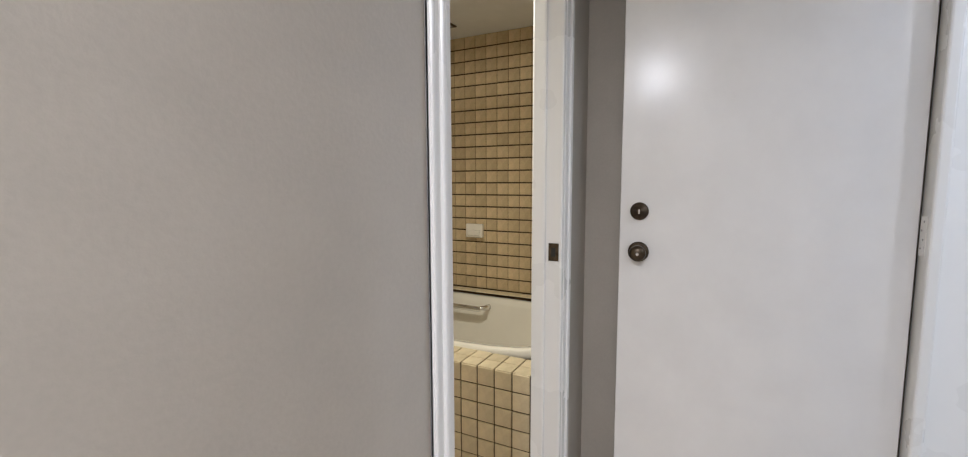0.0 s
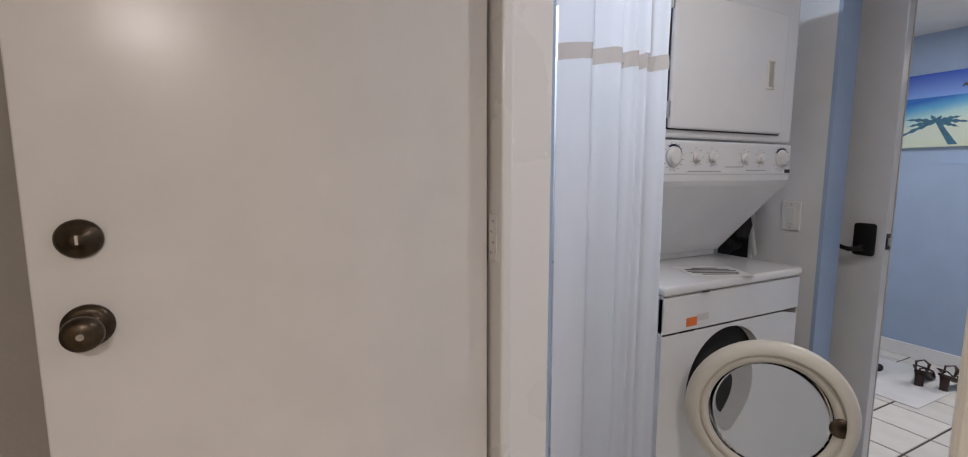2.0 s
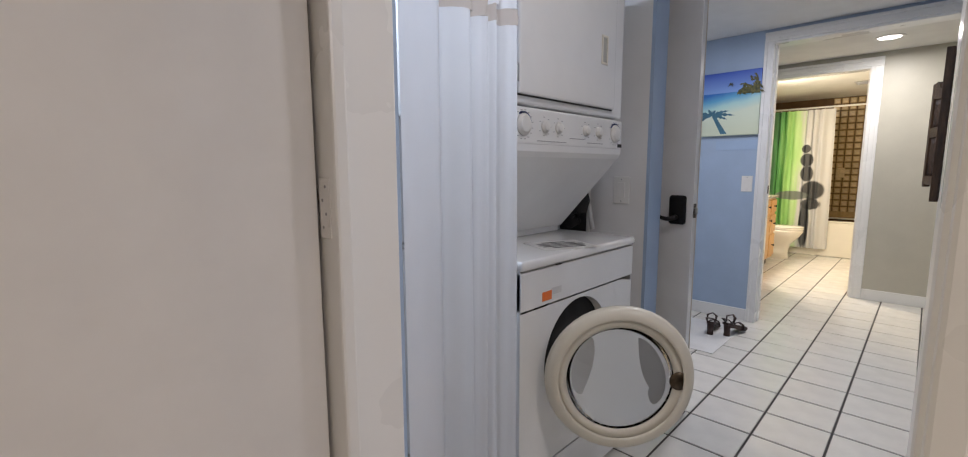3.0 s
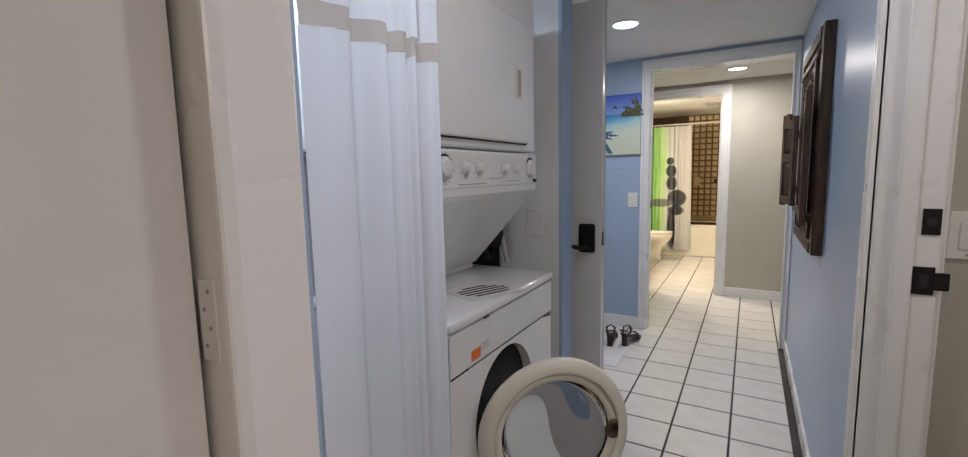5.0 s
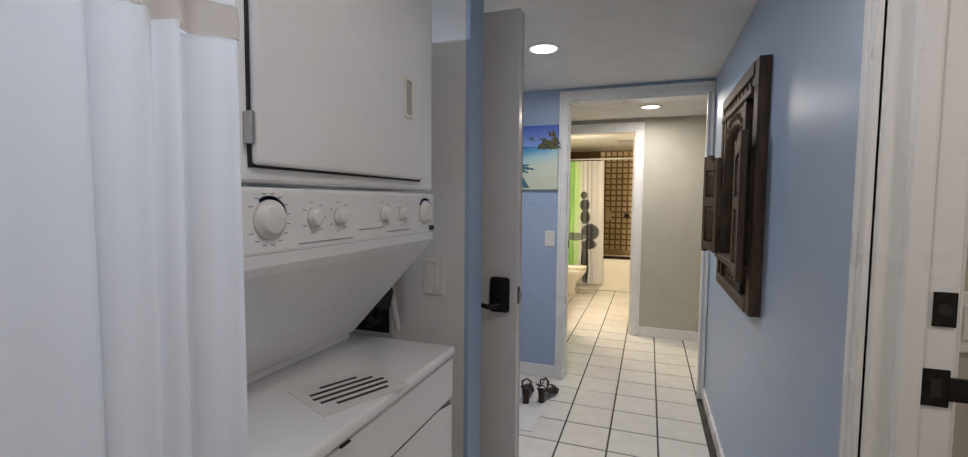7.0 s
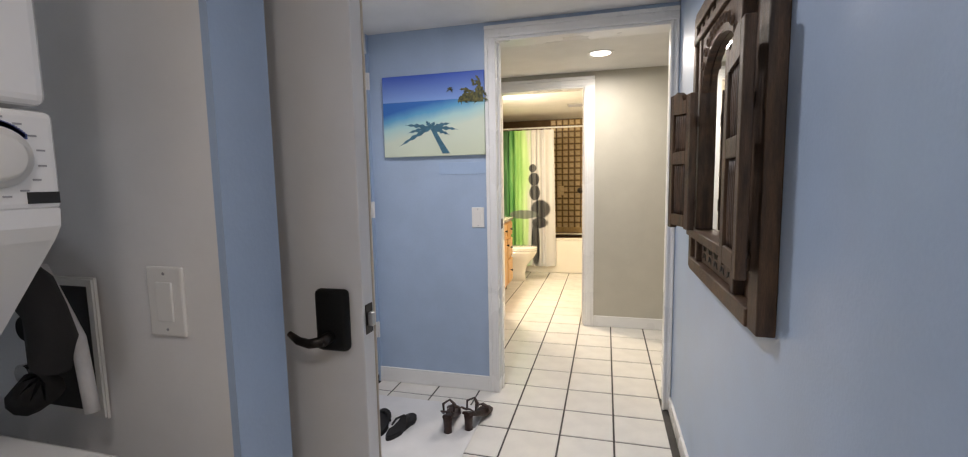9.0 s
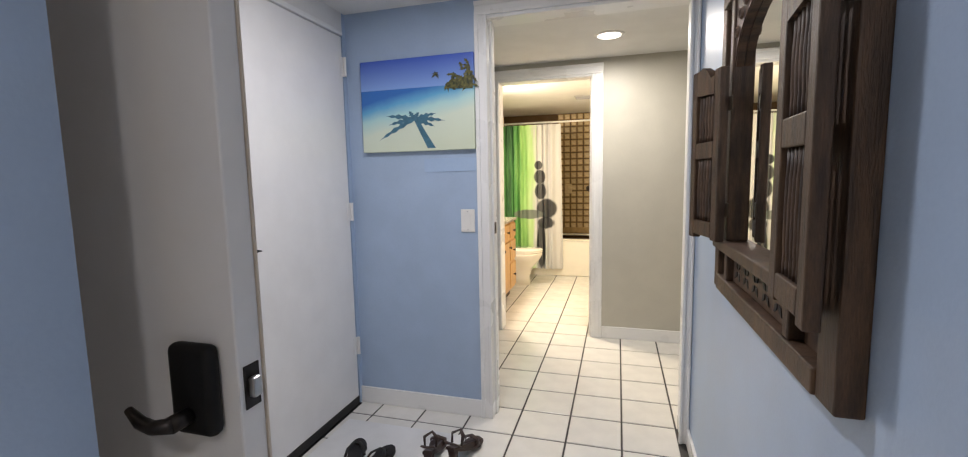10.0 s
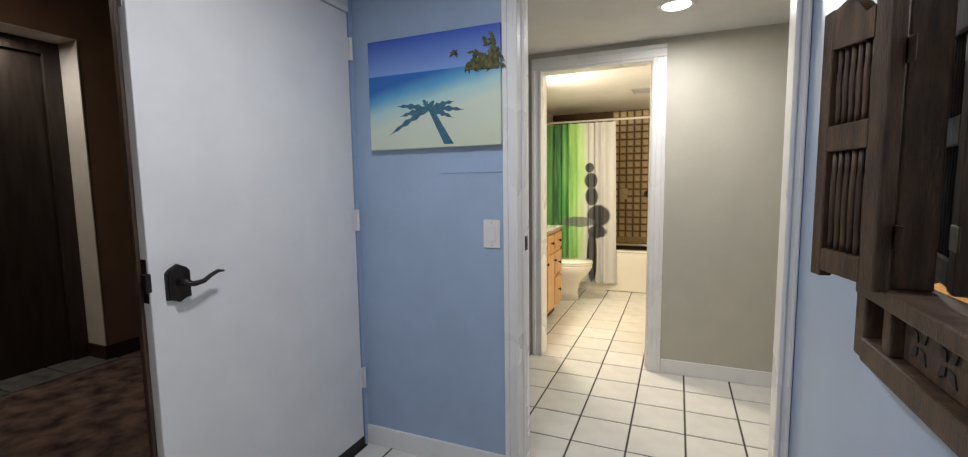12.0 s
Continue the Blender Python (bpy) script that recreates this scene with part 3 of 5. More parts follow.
part("edge_strip", box((0.813, 0.0455, 0.05), (0.870, 0.050, 2.055), 0.001), PALE_STRIP_AND_LIT, near, "worn edge strip")
stop = sweep([(0.78, 0.055, 0.12), (0.80, 0.065, 0.05), (0.82, 0.075, 0.02)], 0.014)
part("door_stop", stop, STEEL, near, "steel kick-down door stop", True)

corridor_door = holder("corridor_door", (-5.24, 3.20, 0), "closed dark espresso wooden door across corridor", "door")
part("leaf", box((-0.05, 0.0, 0.01), (0, 1.10, 2.23), 0.003), DARK_DOOR, corridor_door)
part("frame", box((-0.05, 1.10, 0), (0.03, 1.20, 2.32), 0.004), DARK_DOOR, corridor_door)
part("frame", box((-0.05, -0.04, 0), (0.03, 0.0, 2.32), 0.004), DARK_DOOR, corridor_door)
part("head", box((-0.05, 0.0, 2.23), (0.03, 1.10, 2.32), 0.004), DARK_DOOR, corridor_door)
part("knob", turned([(0, 0.03), (0.01, 0.03), (0.03, 0.012), (0.05, 0.028), (0.065, 0.02)], (0, 0.08, 1.0), (1, 0.08, 1.0)), BRONZE, corridor_door, smooth=True)
# ---- lamps seen ----


def downlight(x, y, z, lens, r=0.075):
    th = holder("downlight", (x, y, z), "round white recessed ceiling light, switched on", "ceiling light", "recessed ceiling lights")
    part("trim_ring", turned([(0, r + 0.02), (0.004, r + 0.018), (0.008, r + 0.004), (0.003, r)], (0, 0, 0.0005), (0, 0, -1)), WHITE_PAINT, th, smooth=True)
    part("lens", turned([(0, r - 0.002), (0.006, r - 0.006), (0.009, r * 0.5)], (0, 0, 0.0), (0, 0, -1)), lens, th, "glowing lens", True)
    return th


downlight(*HALL_LAMP, CEIL, LENS_COOL)
downlight(*LOBBY_LAMP, CEIL, LENS_WARM)
downlight(*DOOR_LAMP, CEIL, LENS_COOL)
downlight(*ROOM_LAMP, CEIL, LENS_WARM)
downlight(*SIDE_LAMP, CEIL, LENS_WARM)

# ---- laundry ----
WY0, WY1, WF = 1.345, 2.065, -1.645
LABEL_X, LABEL_Y = -1.735, 1.685
washer = holder("washing_machine", (WF, (WY0 + WY1) / 2, 0), "white front-loading washer with its round door open", "washing machine")
hw = (WY1 - WY0) / 2


def front_with_hole(y0, y1, z0, z1, cy, cz, r, x, depth, seg=40):
    """A front panel with a round opening and a deep collar."""
    bm = bmesh.new()
    inner = [bm.verts.new((x, cy + r * math.cos(2 * math.pi * k / seg), cz + r * math.sin(2 * math.pi * k / seg))) for k in range(seg)]
    outer = []
    for k in range(seg):
        c, s = math.cos(2 * math.pi * k / seg), math.sin(2 * math.pi * k / seg)
        m = 1e9
        for d, lo, hi in ((c, y0 - cy, y1 - cy), (s, z0 - cz, z1 - cz)):
            if abs(d) > 1e-6:
                m = min(m, (hi if d > 0 else lo) / d)
        outer.append(bm.verts.new((x, cy + c * m, cz + s * m)))
    back = [bm.verts.new((x - depth, v.co.y, v.co.z)) for v in inner]
    for k in range(seg):
        j = (k + 1) % seg
        bm.faces.new((inner[k], outer[k], outer[j], inner[j]))
        bm.faces.new((inner[k], inner[j], back[j], back[k]))
    for y, z in ((y0, z0), (y0, z1), (y1, z0), (y1, z1)):
        v = bm.verts.new((x, y, z))
        near_two = sorted(outer, key=lambda o: (o.co - v.co).length)[:2]
        bm.faces.new((v, *near_two))
    bmesh.ops.recalc_face_normals(bm, faces=bm.faces[:])
    return bm


HC, HZ, HR = -0.03, 0.535, 0.205
part("body", box((-0.66, -hw, 0.03), (-0.30, hw, 0.884), 0.004), ENAMEL, washer)
part("side_panel", box((-0.30, hw - 0.004, 0.03), (-0.001, hw, 0.884)), ENAMEL, washer)
part("side_panel", box((-0.30, -hw, 0.03), (-0.001, -hw + 0.004, 0.884)), ENAMEL, washer)
part("front_panel", front_with_hole(-hw, hw, 0.205, 0.752, HC, HZ, HR, 0.0, 0.07), ENAMEL, washer)
part("kick_panel", box((-0.02, -hw, 0.03), (0.0, hw, 0.199), 0.003), ENAMEL, washer)
part("control_panel", box((-0.02, -hw, 0.758), (0.004, hw, 0.879), 0.004), ENAMEL, washer)
part("lid", box((-0.64, -hw - 0.004, 0.884), (0.012, hw + 0.004, 0.916), 0.012, seg=3), ENAMEL, washer, "white enamel top with label", True)
part("gasket", turned([(0, HR), (0.004, HR - 0.004), (0.05, HR - 0.03), (0.10, HR - 0.03)], (-0.035, HC, HZ), (-1, HC, HZ), 36), RUBBER, washer, "black rubber door seal", True)
part("drum", turned([(0, 0.15), (0.005, 0.149), (0.2, 0.148)], (-0.09, HC, HZ), (-1, HC, HZ), 30), STEEL, washer, smooth=True)
for y in (-hw + 0.05, hw - 0.05):
    part("foot", tube((-0.06, y, 0.0), (-0.06, y, 0.04), 0.02), RUBBER, washer)
    part("foot", tube((-0.6, y, 0.0), (-0.6, y, 0.04), 0.02), RUBBER, washer)
# round door on a hinge at one side of the hole
R = HR + 0.03
cy = R


def ring_mesh(profile, centre, seg=48):
    bm = bmesh.new()
    rings = [[bm.verts.new((centre[0] + h, centre[1] + r * math.cos(2 * math.pi * k / seg), centre[2] + r * math.sin(2 * math.pi * k / seg)))
              for k in range(seg)] for h, r in profile]
    for i in range(len(rings)):
        r0, r1 = rings[i], rings[(i + 1) % len(rings)]
        for k in range(seg):
            bm.faces.new((r0[k], r0[(k + 1) % seg], r1[(k + 1) % seg], r1[k]))
    bmesh.ops.recalc_face_normals(bm, faces=bm.faces[:])
    return bm


TURN = pose(0.014, HC - HR - 0.02, HZ, 0, 0, -48)


def swung(bm):
    bmesh.ops.transform(bm, matrix=TURN, verts=bm.verts[:])
    return bm


door_ring = part("porthole_door", swung(ring_mesh([(0.0, R - 0.014), (0.018, R), (0.036, R - 0.008), (0.046, R - 0.035), (0.044, R - 0.042), (0.0, R - 0.042)], (0, cy, 0))),
                 IVORY, washer, "ivory plastic round door, open", True)
part("inner_ring", swung(ring_mesh([(0.004, R - 0.043), (0.040, R - 0.043), (0.030, R - 0.068), (0.010, R - 0.070)], (0, cy, 0))), IVORY, door_ring, "sloped ivory inner ring", True)
part("glass_bowl", swung(turned([(0, R - 0.069), (0.02, R - 0.07), (0.05, R - 0.085), (0.08, R - 0.11), (0.09, 0.02)], (0.03, cy, 0), (-1, cy, 0), 40)), GLASS, door_ring, "clear glass bowl", True)
part("grip", swung(turned([(0, 0.030), (0.004, 0.029), (0.005, 0.004)], (0.0375, cy + R - 0.055, 0), (1, cy + R - 0.055, 0), 20)), BRONZE, door_ring, "dark finger recess", True)
# sticker, worn label and lines on the washer
part("sticker", box((0.004, -hw + 0.105, 0.772), (0.0055, -hw + 0.155, 0.802), 0.0005), ORANGE, washer, "small orange sticker")
part("sticker_rest", box((0.004, -hw + 0.155, 0.785), (0.005, -hw + 0.21, 0.808), 0.0004), SILVER_PAPER, washer, "worn pale sticker")
def on_lid(lo, hi):
    """A thin slip on the lid, turned askew about the label's middle."""
    bm = box(lo, hi)
    bmesh.ops.transform(bm, matrix=LABEL_AT, verts=bm.verts[:])
    return bm


LABEL_AT = pose(LABEL_X - WF, LABEL_Y - (WY0 + WY1) / 2, 0, 0, 0, -24)
lab = part("instruction_label", on_lid((-0.085, -0.11, 0.9162), (0.085, 0.11, 0.9172)), PAPER, washer, "pale label with dark lines of print")
for k, (a, b) in enumerate(((-0.05, 0.045), (-0.085, 0.075), (-0.09, 0.09), (-0.085, 0.085), (-0.06, 0.07))):
    u = -0.056 + 0.025 * k
    part("print_line", on_lid((u, a, 0.9172), (u + 0.009, b, 0.9182)), INK_AND_SHADE, lab)
part("chip", box((0.006, -hw + 0.17, 0.8815), (0.0135, -hw + 0.20, 0.8845), 0.001), INK_AND_SHADE, washer, "chipped dark spot on the lid edge")

# darker plastic tone that holds the shade of the dryer grip
GRIP_SHADE = material("grip_shade_grey", (0.42, 0.41, 0.38), 0.4, vary=0.05)


def ring_rect(x, y0, y1, z0, z1, w, t):
    """A rectangular rim of width w, standing t proud of x."""
    bm = None
    for a, b, c, e in ((y0, y0 + w, z0, z1), (y1 - w, y1, z0, z1), (y0 + w, y1 - w, z0, z0 + w), (y0 + w, y1 - w, z1 - w, z1)):
        bm = box((x, a, c), (x + t, b, e), 0.0012, bm)
    return bm


DF, DY0, DY1 = -1.682, 1.315, 2.008
dryer = holder("tumble_dryer", (DF, (DY0 + DY1) / 2, 0.916), "white dryer stacked over the washer, door closed", "dryer")
dw = (DY1 - DY0) / 2
Z0 = -0.916
part("body", box((-0.60, -dw, 1.382 + Z0), (0, dw, 1.93 + Z0), 0.012, seg=3), ENAMEL, dryer, smooth=False)
part("door", box((0.0, -dw + 0.047, 1.410 + Z0), (0.016, dw - 0.088, 1.820 + Z0), 0.012, seg=3), ENAMEL, dryer, "white dryer door with recessed grip")
# dark sheet whose rim paints the shaded seam round the door
part("door_gap", box((-0.004, -dw + 0.043, 1.406 + Z0), (0.003, dw - 0.084, 1.824 + Z0)), INK_AND_SHADE, dryer)
part("handle", ring_rect(0.0158, dw - 0.195, dw - 0.152, 1.560 + Z0, 1.660 + Z0, 0.008, 0.004), IVORY, dryer, "ivory rim of the recessed grip")
# no hollow here: a grey slip carries the recess's shade
part("grip_recess", box((0.0155, dw - 0.187, 1.568 + Z0), (0.0167, dw - 0.160, 1.652 + Z0), 0.0005), GRIP_SHADE, dryer, "grip recess with its shade painted grey")
for z in (1.466, 1.785):
    part("hinge", box((0.0, -dw + 0.036, z - 0.025 + Z0), (0.016, -dw + 0.046, z + 0.025 + Z0), 0.002), STEEL, dryer)
panel = part("control_panel", box((-0.05, -dw, 1.264 + Z0), (0.004, dw, 1.376 + Z0), 0.008, seg=3), ENAMEL, dryer, "white control panel with dials")


def dial(y, z, r, big):
    prof = [(0, r), (0.006, r * 0.97), (0.004, r * 0.80), (0.012, r * 0.74), (0.014, r * 0.62), (0.014, 0.003)]
    d = part("dial" if big else "knob", turned(prof, (0.004, y, z), (1, y, z), 28), PLASTIC, panel, smooth=True)
    bm = None
    n = 14 if big else 7
    for k in range(n):
        a = math.radians(-60 + 300 * k / (n - 1))
        rr = r + 0.010
        c = Vector((0.0042, y + rr * math.sin(a), z + rr * math.cos(a)))
        bm = box((c.x, c.y - 0.004, c.z - 0.001), (c.x + 0.0006, c.y + 0.004, c.z + 0.001), bm=bm)
    tagged(part("dial_marks", bm, GREY_INK, panel), kind="stuff")
    if big:
        bm = None
        for k in range(24):
            a = math.radians(-50 + 100 * k / 23 + (0 if y > 0 else 20))
            c = Vector((0.0042, y + (r + 0.003) * math.sin(a), z + (r + 0.003) * math.cos(a)))
            bm = box((c.x, c.y - 0.0032, c.z - 0.003), (c.x + 0.0008, c.y + 0.0032, c.z + 0.003), bm=bm)
        part("dial_arc", bm, BLUE_INK, panel, "blue printed arc")
    return d


for y, r, big in ((-0.266, 0.033, True), (-0.160, 0.019, False), (-0.085, 0.019, False), (0.079, 0.019, False), (0.165, 0.019, False), (0.287, 0.033, True)):
    dial(y, 1.323 + Z0, r, big)
bm = None
for a, b, z in ((-0.2, -0.04, 1.276), (-0.02, 0.07, 1.291), (0.09, 0.2, 1.28)):
    bm = box((0.0042, a, z + Z0), (0.0050, b, z + 0.0025 + Z0), bm=bm)
part("panel_print", bm, GREY_INK, panel)
part("badge", box((0.0042, dw - 0.035, 1.272 + Z0), (0.0052, dw - 0.004, 1.285 + Z0)), INK_AND_SHADE, panel)
ap = plate([(0.002, 1.266 + Z0), (0.0, 1.245 + Z0), (-0.012, 1.228 + Z0), (-0.275, 0.944 + Z0), (-0.30, 0.944 + Z0), (-0.06, 1.266 + Z0)], 2 * dw - 0.006,
           lambda u, v, w: Vector((u, -dw + 0.003 + w, v)))
part("sloped_apron", ap, ENAMEL, dryer, "sloping white panel under the controls")
part("stand", box((-0.60, -dw, 0.0), (-0.52, dw, 1.385 + Z0)), ENAMEL_GREY, dryer)
part("rear_trim", box((-0.33, -dw, 0.0), (-0.29, dw, 0.03), 0.006), ENAMEL, dryer, "raised white rim behind the lid")
# hose and outlet in the gap beside the apron
hose = holder("drain_hose", (-2.08, 2.125, 0.917), "black corrugated hose behind the washer", "hose")
pts = [(0.16 * math.cos(a), 0.0, 0.13 + 0.13 * math.sin(a)) for a in [math.radians(d) for d in range(-60, 200, 20)]]
part("hose_pipe", sweep(pts, [0.028 + 0.004 * (k % 2) for k in range(len(pts))]), RUBBER, hose, smooth=True)
part("grey_pipe", sweep([(0.2, 0.02, 0.0), (0.17, 0.03, 0.12), (0.10, 0.03, 0.24)], 0.011), SILVER_PAPER, hose, smooth=True)
outlet = holder("valve_box", (-2.02, 2.206, 1.0), "white recessed water valve box with dark valves", "valve box")
part("frame", plate([(-0.09, -0.13), (0.09, -0.13), (0.09, 0.13), (-0.09, 0.13)], 0.008, lambda u, v, w: Vector((u, -w, v)), bevel=0.003), PLASTIC, outlet)
# flat near-black sheet painting the shade inside the box
part("recess", box((-0.075, -0.010, -0.115), (0.075, -0.008, 0.115)), INK_AND_SHADE, outlet)
part("valve", tube((0, -0.01, 0.05), (0, -0.06, 0.05), 0.022), BLACK, outlet)
part("valve", tube((-0.04, -0.01, -0.04), (-0.04, -0.05, -0.04), 0.018), CHROME, outlet)


def light_switch(place, turn, label="white rocker light switch on the wall", tone=None):
    th = holder("light_switch", place, label, "light switch", turn=turn)
    m = tone or PLASTIC
    part("plate", box((-0.038, -0.007, -0.060), (0.038, 0.0, 0.060), 0.004), m, th)
    part("rocker", box((-0.017, -0.010, -0.034), (0.017, -0.006, 0.034), 0.003), m, th)
    part("screw", turned([(0, 0.003), (0.001, 0.002)], (0, -0.007, 0.048), (0, -1, 0.048), 8), GREY_INK, th)
    part("screw", turned([(0, 0.003), (0.001, 0.002)], (0, -0.007, -0.048), (0, -1, -0.048), 8), GREY_INK, th)
    return th


light_switch((-1.775, 2.21, 1.095), 0, "white rocker switch on the closet side wall")
light_switch((-1.792, AY, 1.072), 0, "white rocker switch beside the cased opening")
light_switch((-0.50, 1.95, 1.13), 0, "white rocker switch on side room wall")


def folds(y0, y1, z0, z1, waves, amp, x, flare=0.0, cols=160, rows=14, phase=0.0):
    """A hanging cloth along y with soft uneven folds."""
    bm = bmesh.new()
    grid = []
    for j in range(rows + 1):
        v = j / rows
        z = z1 + (z0 - z1) * v
        row = []
        for i in range(cols + 1):
            u = i / cols
            s = 2 * math.pi * waves * (u + 0.035 * math.sin(5.1 * u * math.pi + phase))
            w = amp * (0.75 + 0.4 * v) * (math.sin(s + phase) + 0.35 * math.sin(2.3 * s + 1.1 + 0.6 * v))
            row.append(bm.verts.new((x + w, y0 + (y1 - y0) * u + flare * v * (u - 0.3) + 0.4 * amp * math.cos(s), z)))
        grid.append(row)
    for j in range(rows):
        for i in range(cols):
            bm.faces.new((grid[j][i], grid[j][i + 1], grid[j + 1][i + 1], grid[j + 1][i]))
    return bm


def pleated(edges, z0, z1, rise, x, depth, rows):
    """A hanging cloth along y in flat lapped pleats; edges: the fold lines; rise: lift of the rim within a pleat."""
    bm = bmesh.new()
    grid = []
    for j in range(rows + 1):
        v = j / rows
        row = []
        for k, (a, b) in enumerate(zip(edges, edges[1:])):
            w = b - a
            for i in range(13):
                u = i / 12
                sway = 0.006 * math.sin(2.2 * k + 2.6 * z1 + 1.5 * v)
                out = depth * (0.25 + 0.75 * math.sin(math.pi * (0.12 + 0.55 * u)) - 1.15 * max(0.0, u - 0.82) / 0.18) * min(1.0, w / 0.07)
                y = a + w * (1.10 * u if u < 0.85 else 0.935 + 0.43 * (u - 0.85)) + sway * u
                lift = rise * math.sin(0.5 * math.pi * u)
                row.append(bm.verts.new((x + out + 0.003 * math.sin(9 * u + 3 * k + 2 * v), y, z0 + (z1 - z0) * (1 - v) + lift)))
        grid.append(row)
    for r0, r1 in zip(grid, grid[1:]):
        for i in range(len(r0) - 1):
            bm.faces.new((r0[i], r0[i + 1], r1[i + 1], r1[i]))
    return bm


curtain = holder("laundry_curtain", (-1.622, 0.898, 0), "white sheer curtain with beige band at laundry closet", "curtain")
PLEATS = (0.0, 0.112, 0.208, 0.262, 0.308, 0.372)
CB = (1.548, 1.588)
part("lower_cloth", pleated(PLEATS, 0.03, CB[0], 0.012, 0, 0.030, 16), SHEER, curtain, smooth=True)
part("band", pleated(PLEATS, CB[0], CB[1], 0.012, 0.0005, 0.030, 2), BAND_CLOTH, curtain, "beige mesh band", True)
part("upper_cloth", pleated(PLEATS, CB[1], 2.12, 0.012, 0, 0.030, 8), SHEER, curtain, smooth=True)
rail = holder("curtain_rail", (-1.60, 1.55, CEIL), "white ceiling curtain track over laundry closet", "curtain rail")
part("track", box((-0.02, -0.62, -0.05), (0.02, 0.64, 0.0), 0.004), PLASTIC, rail)
part("rod", tube((-0.045, -0.62, -0.075), (-0.045, 0.655, -0.075), 0.012), PLASTIC, rail, smooth=True)
part("valance", box((0.02, -0.62, -0.07), (0.032, 0.65, 0.0), 0.003), WHITE_PAINT, rail)

# ---- hall: picture, shoes, mat ----


def beach_material():
    m = bpy.data.materials.new("beach_print")
    m.use_nodes = True
    n, l = m.node_tree.nodes, m.node_tree.links
    b = n["Principled BSDF"]
    b.inputs["Roughness"].default_value = 0.45
    co, sep = n.new("ShaderNodeTexCoord"), n.new("ShaderNodeSeparateXYZ")
    l.new(co.outputs["Object"], sep.inputs[0])
    noise_t = n.new("ShaderNodeTexNoise")
    noise_t.inputs["Scale"].default_value, noise_t.inputs["Detail"].default_value = 7, 6
    l.new(co.outputs["Object"], noise_t.inputs[0])
    # shoreline height rises with x, with a little noise
    a = n.new("ShaderNodeMath")
    a.operation = "MULTIPLY_ADD"
    l.new(sep.outputs["X"], a.inputs[0])
    a.inputs[1].default_value = -0.20
    l.new(sep.outputs["Z"], a.inputs[2])
    c = n.new("ShaderNodeMath")
    c.operation = "MULTIPLY_ADD"
    l.new(noise_t.outputs[0], c.inputs[0])
    c.inputs[1].default_value = 0.05
    l.new(a.outputs[0], c.inputs[2])
    mr = n.new("ShaderNodeMapRange")
    mr.inputs[1].default_value, mr.inputs[2].default_value = -0.25, 0.25
    l.new(c.outputs[0], mr.inputs[0])
    ramp = n.new("ShaderNodeValToRGB")
    stops = [(0.0, (0.60, 0.66, 0.50)), (0.36, (0.64, 0.72, 0.60)), (0.50, (0.42, 0.66, 0.66)), (0.60, (0.12, 0.38, 0.62)), (0.70, (0.03, 0.15, 0.48))]
    cr = ramp.color_ramp
    cr.elements[0].position, cr.elements[0].color = stops[0][0], (*stops[0][1], 1)
    cr.elements[1].position, cr.elements[1].color = stops[-1][0], (*stops[-1][1], 1)
    for p, col in stops[1:-1]:
        cr.elements.new(p).color = (*col, 1)
    l.new(mr.outputs[0], ramp.inputs[0])
    sky = n.new("ShaderNodeValToRGB")
    sky.color_ramp.elements[0].color, sky.color_ramp.elements[1].color = (0.22, 0.36, 0.72, 1), (0.05, 0.11, 0.50, 1)
    ms = n.new("ShaderNodeMapRange")
    ms.inputs[1].default_value, ms.inputs[2].default_value = 0.085, 0.235
    l.new(sep.outputs["Z"], ms.inputs[0])
    l.new(ms.outputs[0], sky.inputs[0])
    gt = n.new("ShaderNodeMath")
    gt.operation = "GREATER_THAN"
    gt.inputs[1].default_value = 0.085
    l.new(sep.outputs["Z"], gt.inputs[0])
    mix = n.new("ShaderNodeMix")
    mix.data_type = "RGBA"
    l.new(gt.outputs[0], mix.inputs[0])
    l.new(ramp.outputs[0], mix.inputs[6])
    l.new(sky.outputs[0], mix.inputs[7])
    l.new(mix.outputs[2], b.inputs["Base Color"])
    return m


PW, PH = 0.318, 0.238
art = holder("beach_picture", (-2.054, AY, 1.678), "unframed canvas print of a tropical beach", "picture")
part("canvas", box((-PW, -0.030, -PH), (PW, -0.004, PH), 0.003), beach_material(), art, "blue sea and pale sand print")
part("stretcher", box((-PW + 0.01, -0.004, -PH + 0.01), (PW - 0.01, 0.0, PH - 0.01)), PAPER, art)
SHADOW = material("print_shadow_blue", (0.05, 0.15, 0.22), 0.5, vary=0.15, scale=40)
LEAFY = material("print_palm_green", (0.035, 0.055, 0.012), 0.5, vary=0.6, scale=60, second=(0.14, 0.13, 0.03))
rnd = random.Random(4)


def frond(cx, cz, ang, length, width, droop=0.25, teeth=9):
    """A feathery printed palm frond outline."""
    up, down = [], []
    for k in range(teeth + 1):
        u = k / teeth
        x = cx + length * u * math.cos(ang)
        z = cz + length * u * math.sin(ang) - droop * length * u * u
        w = width * math.sin(math.pi * min(1, 0.15 + 0.85 * u)) * (1 if k % 2 else 0.45)
        up.append((x - w * math.sin(ang), z + w * math.cos(ang) * 0.9))
        down.append((x + w * math.sin(ang), z - w * math.cos(ang) * 0.9))
    return up + down[::-1]


def art_place(u, v, w):
    return Vector((u, -0.0302 - w, v))


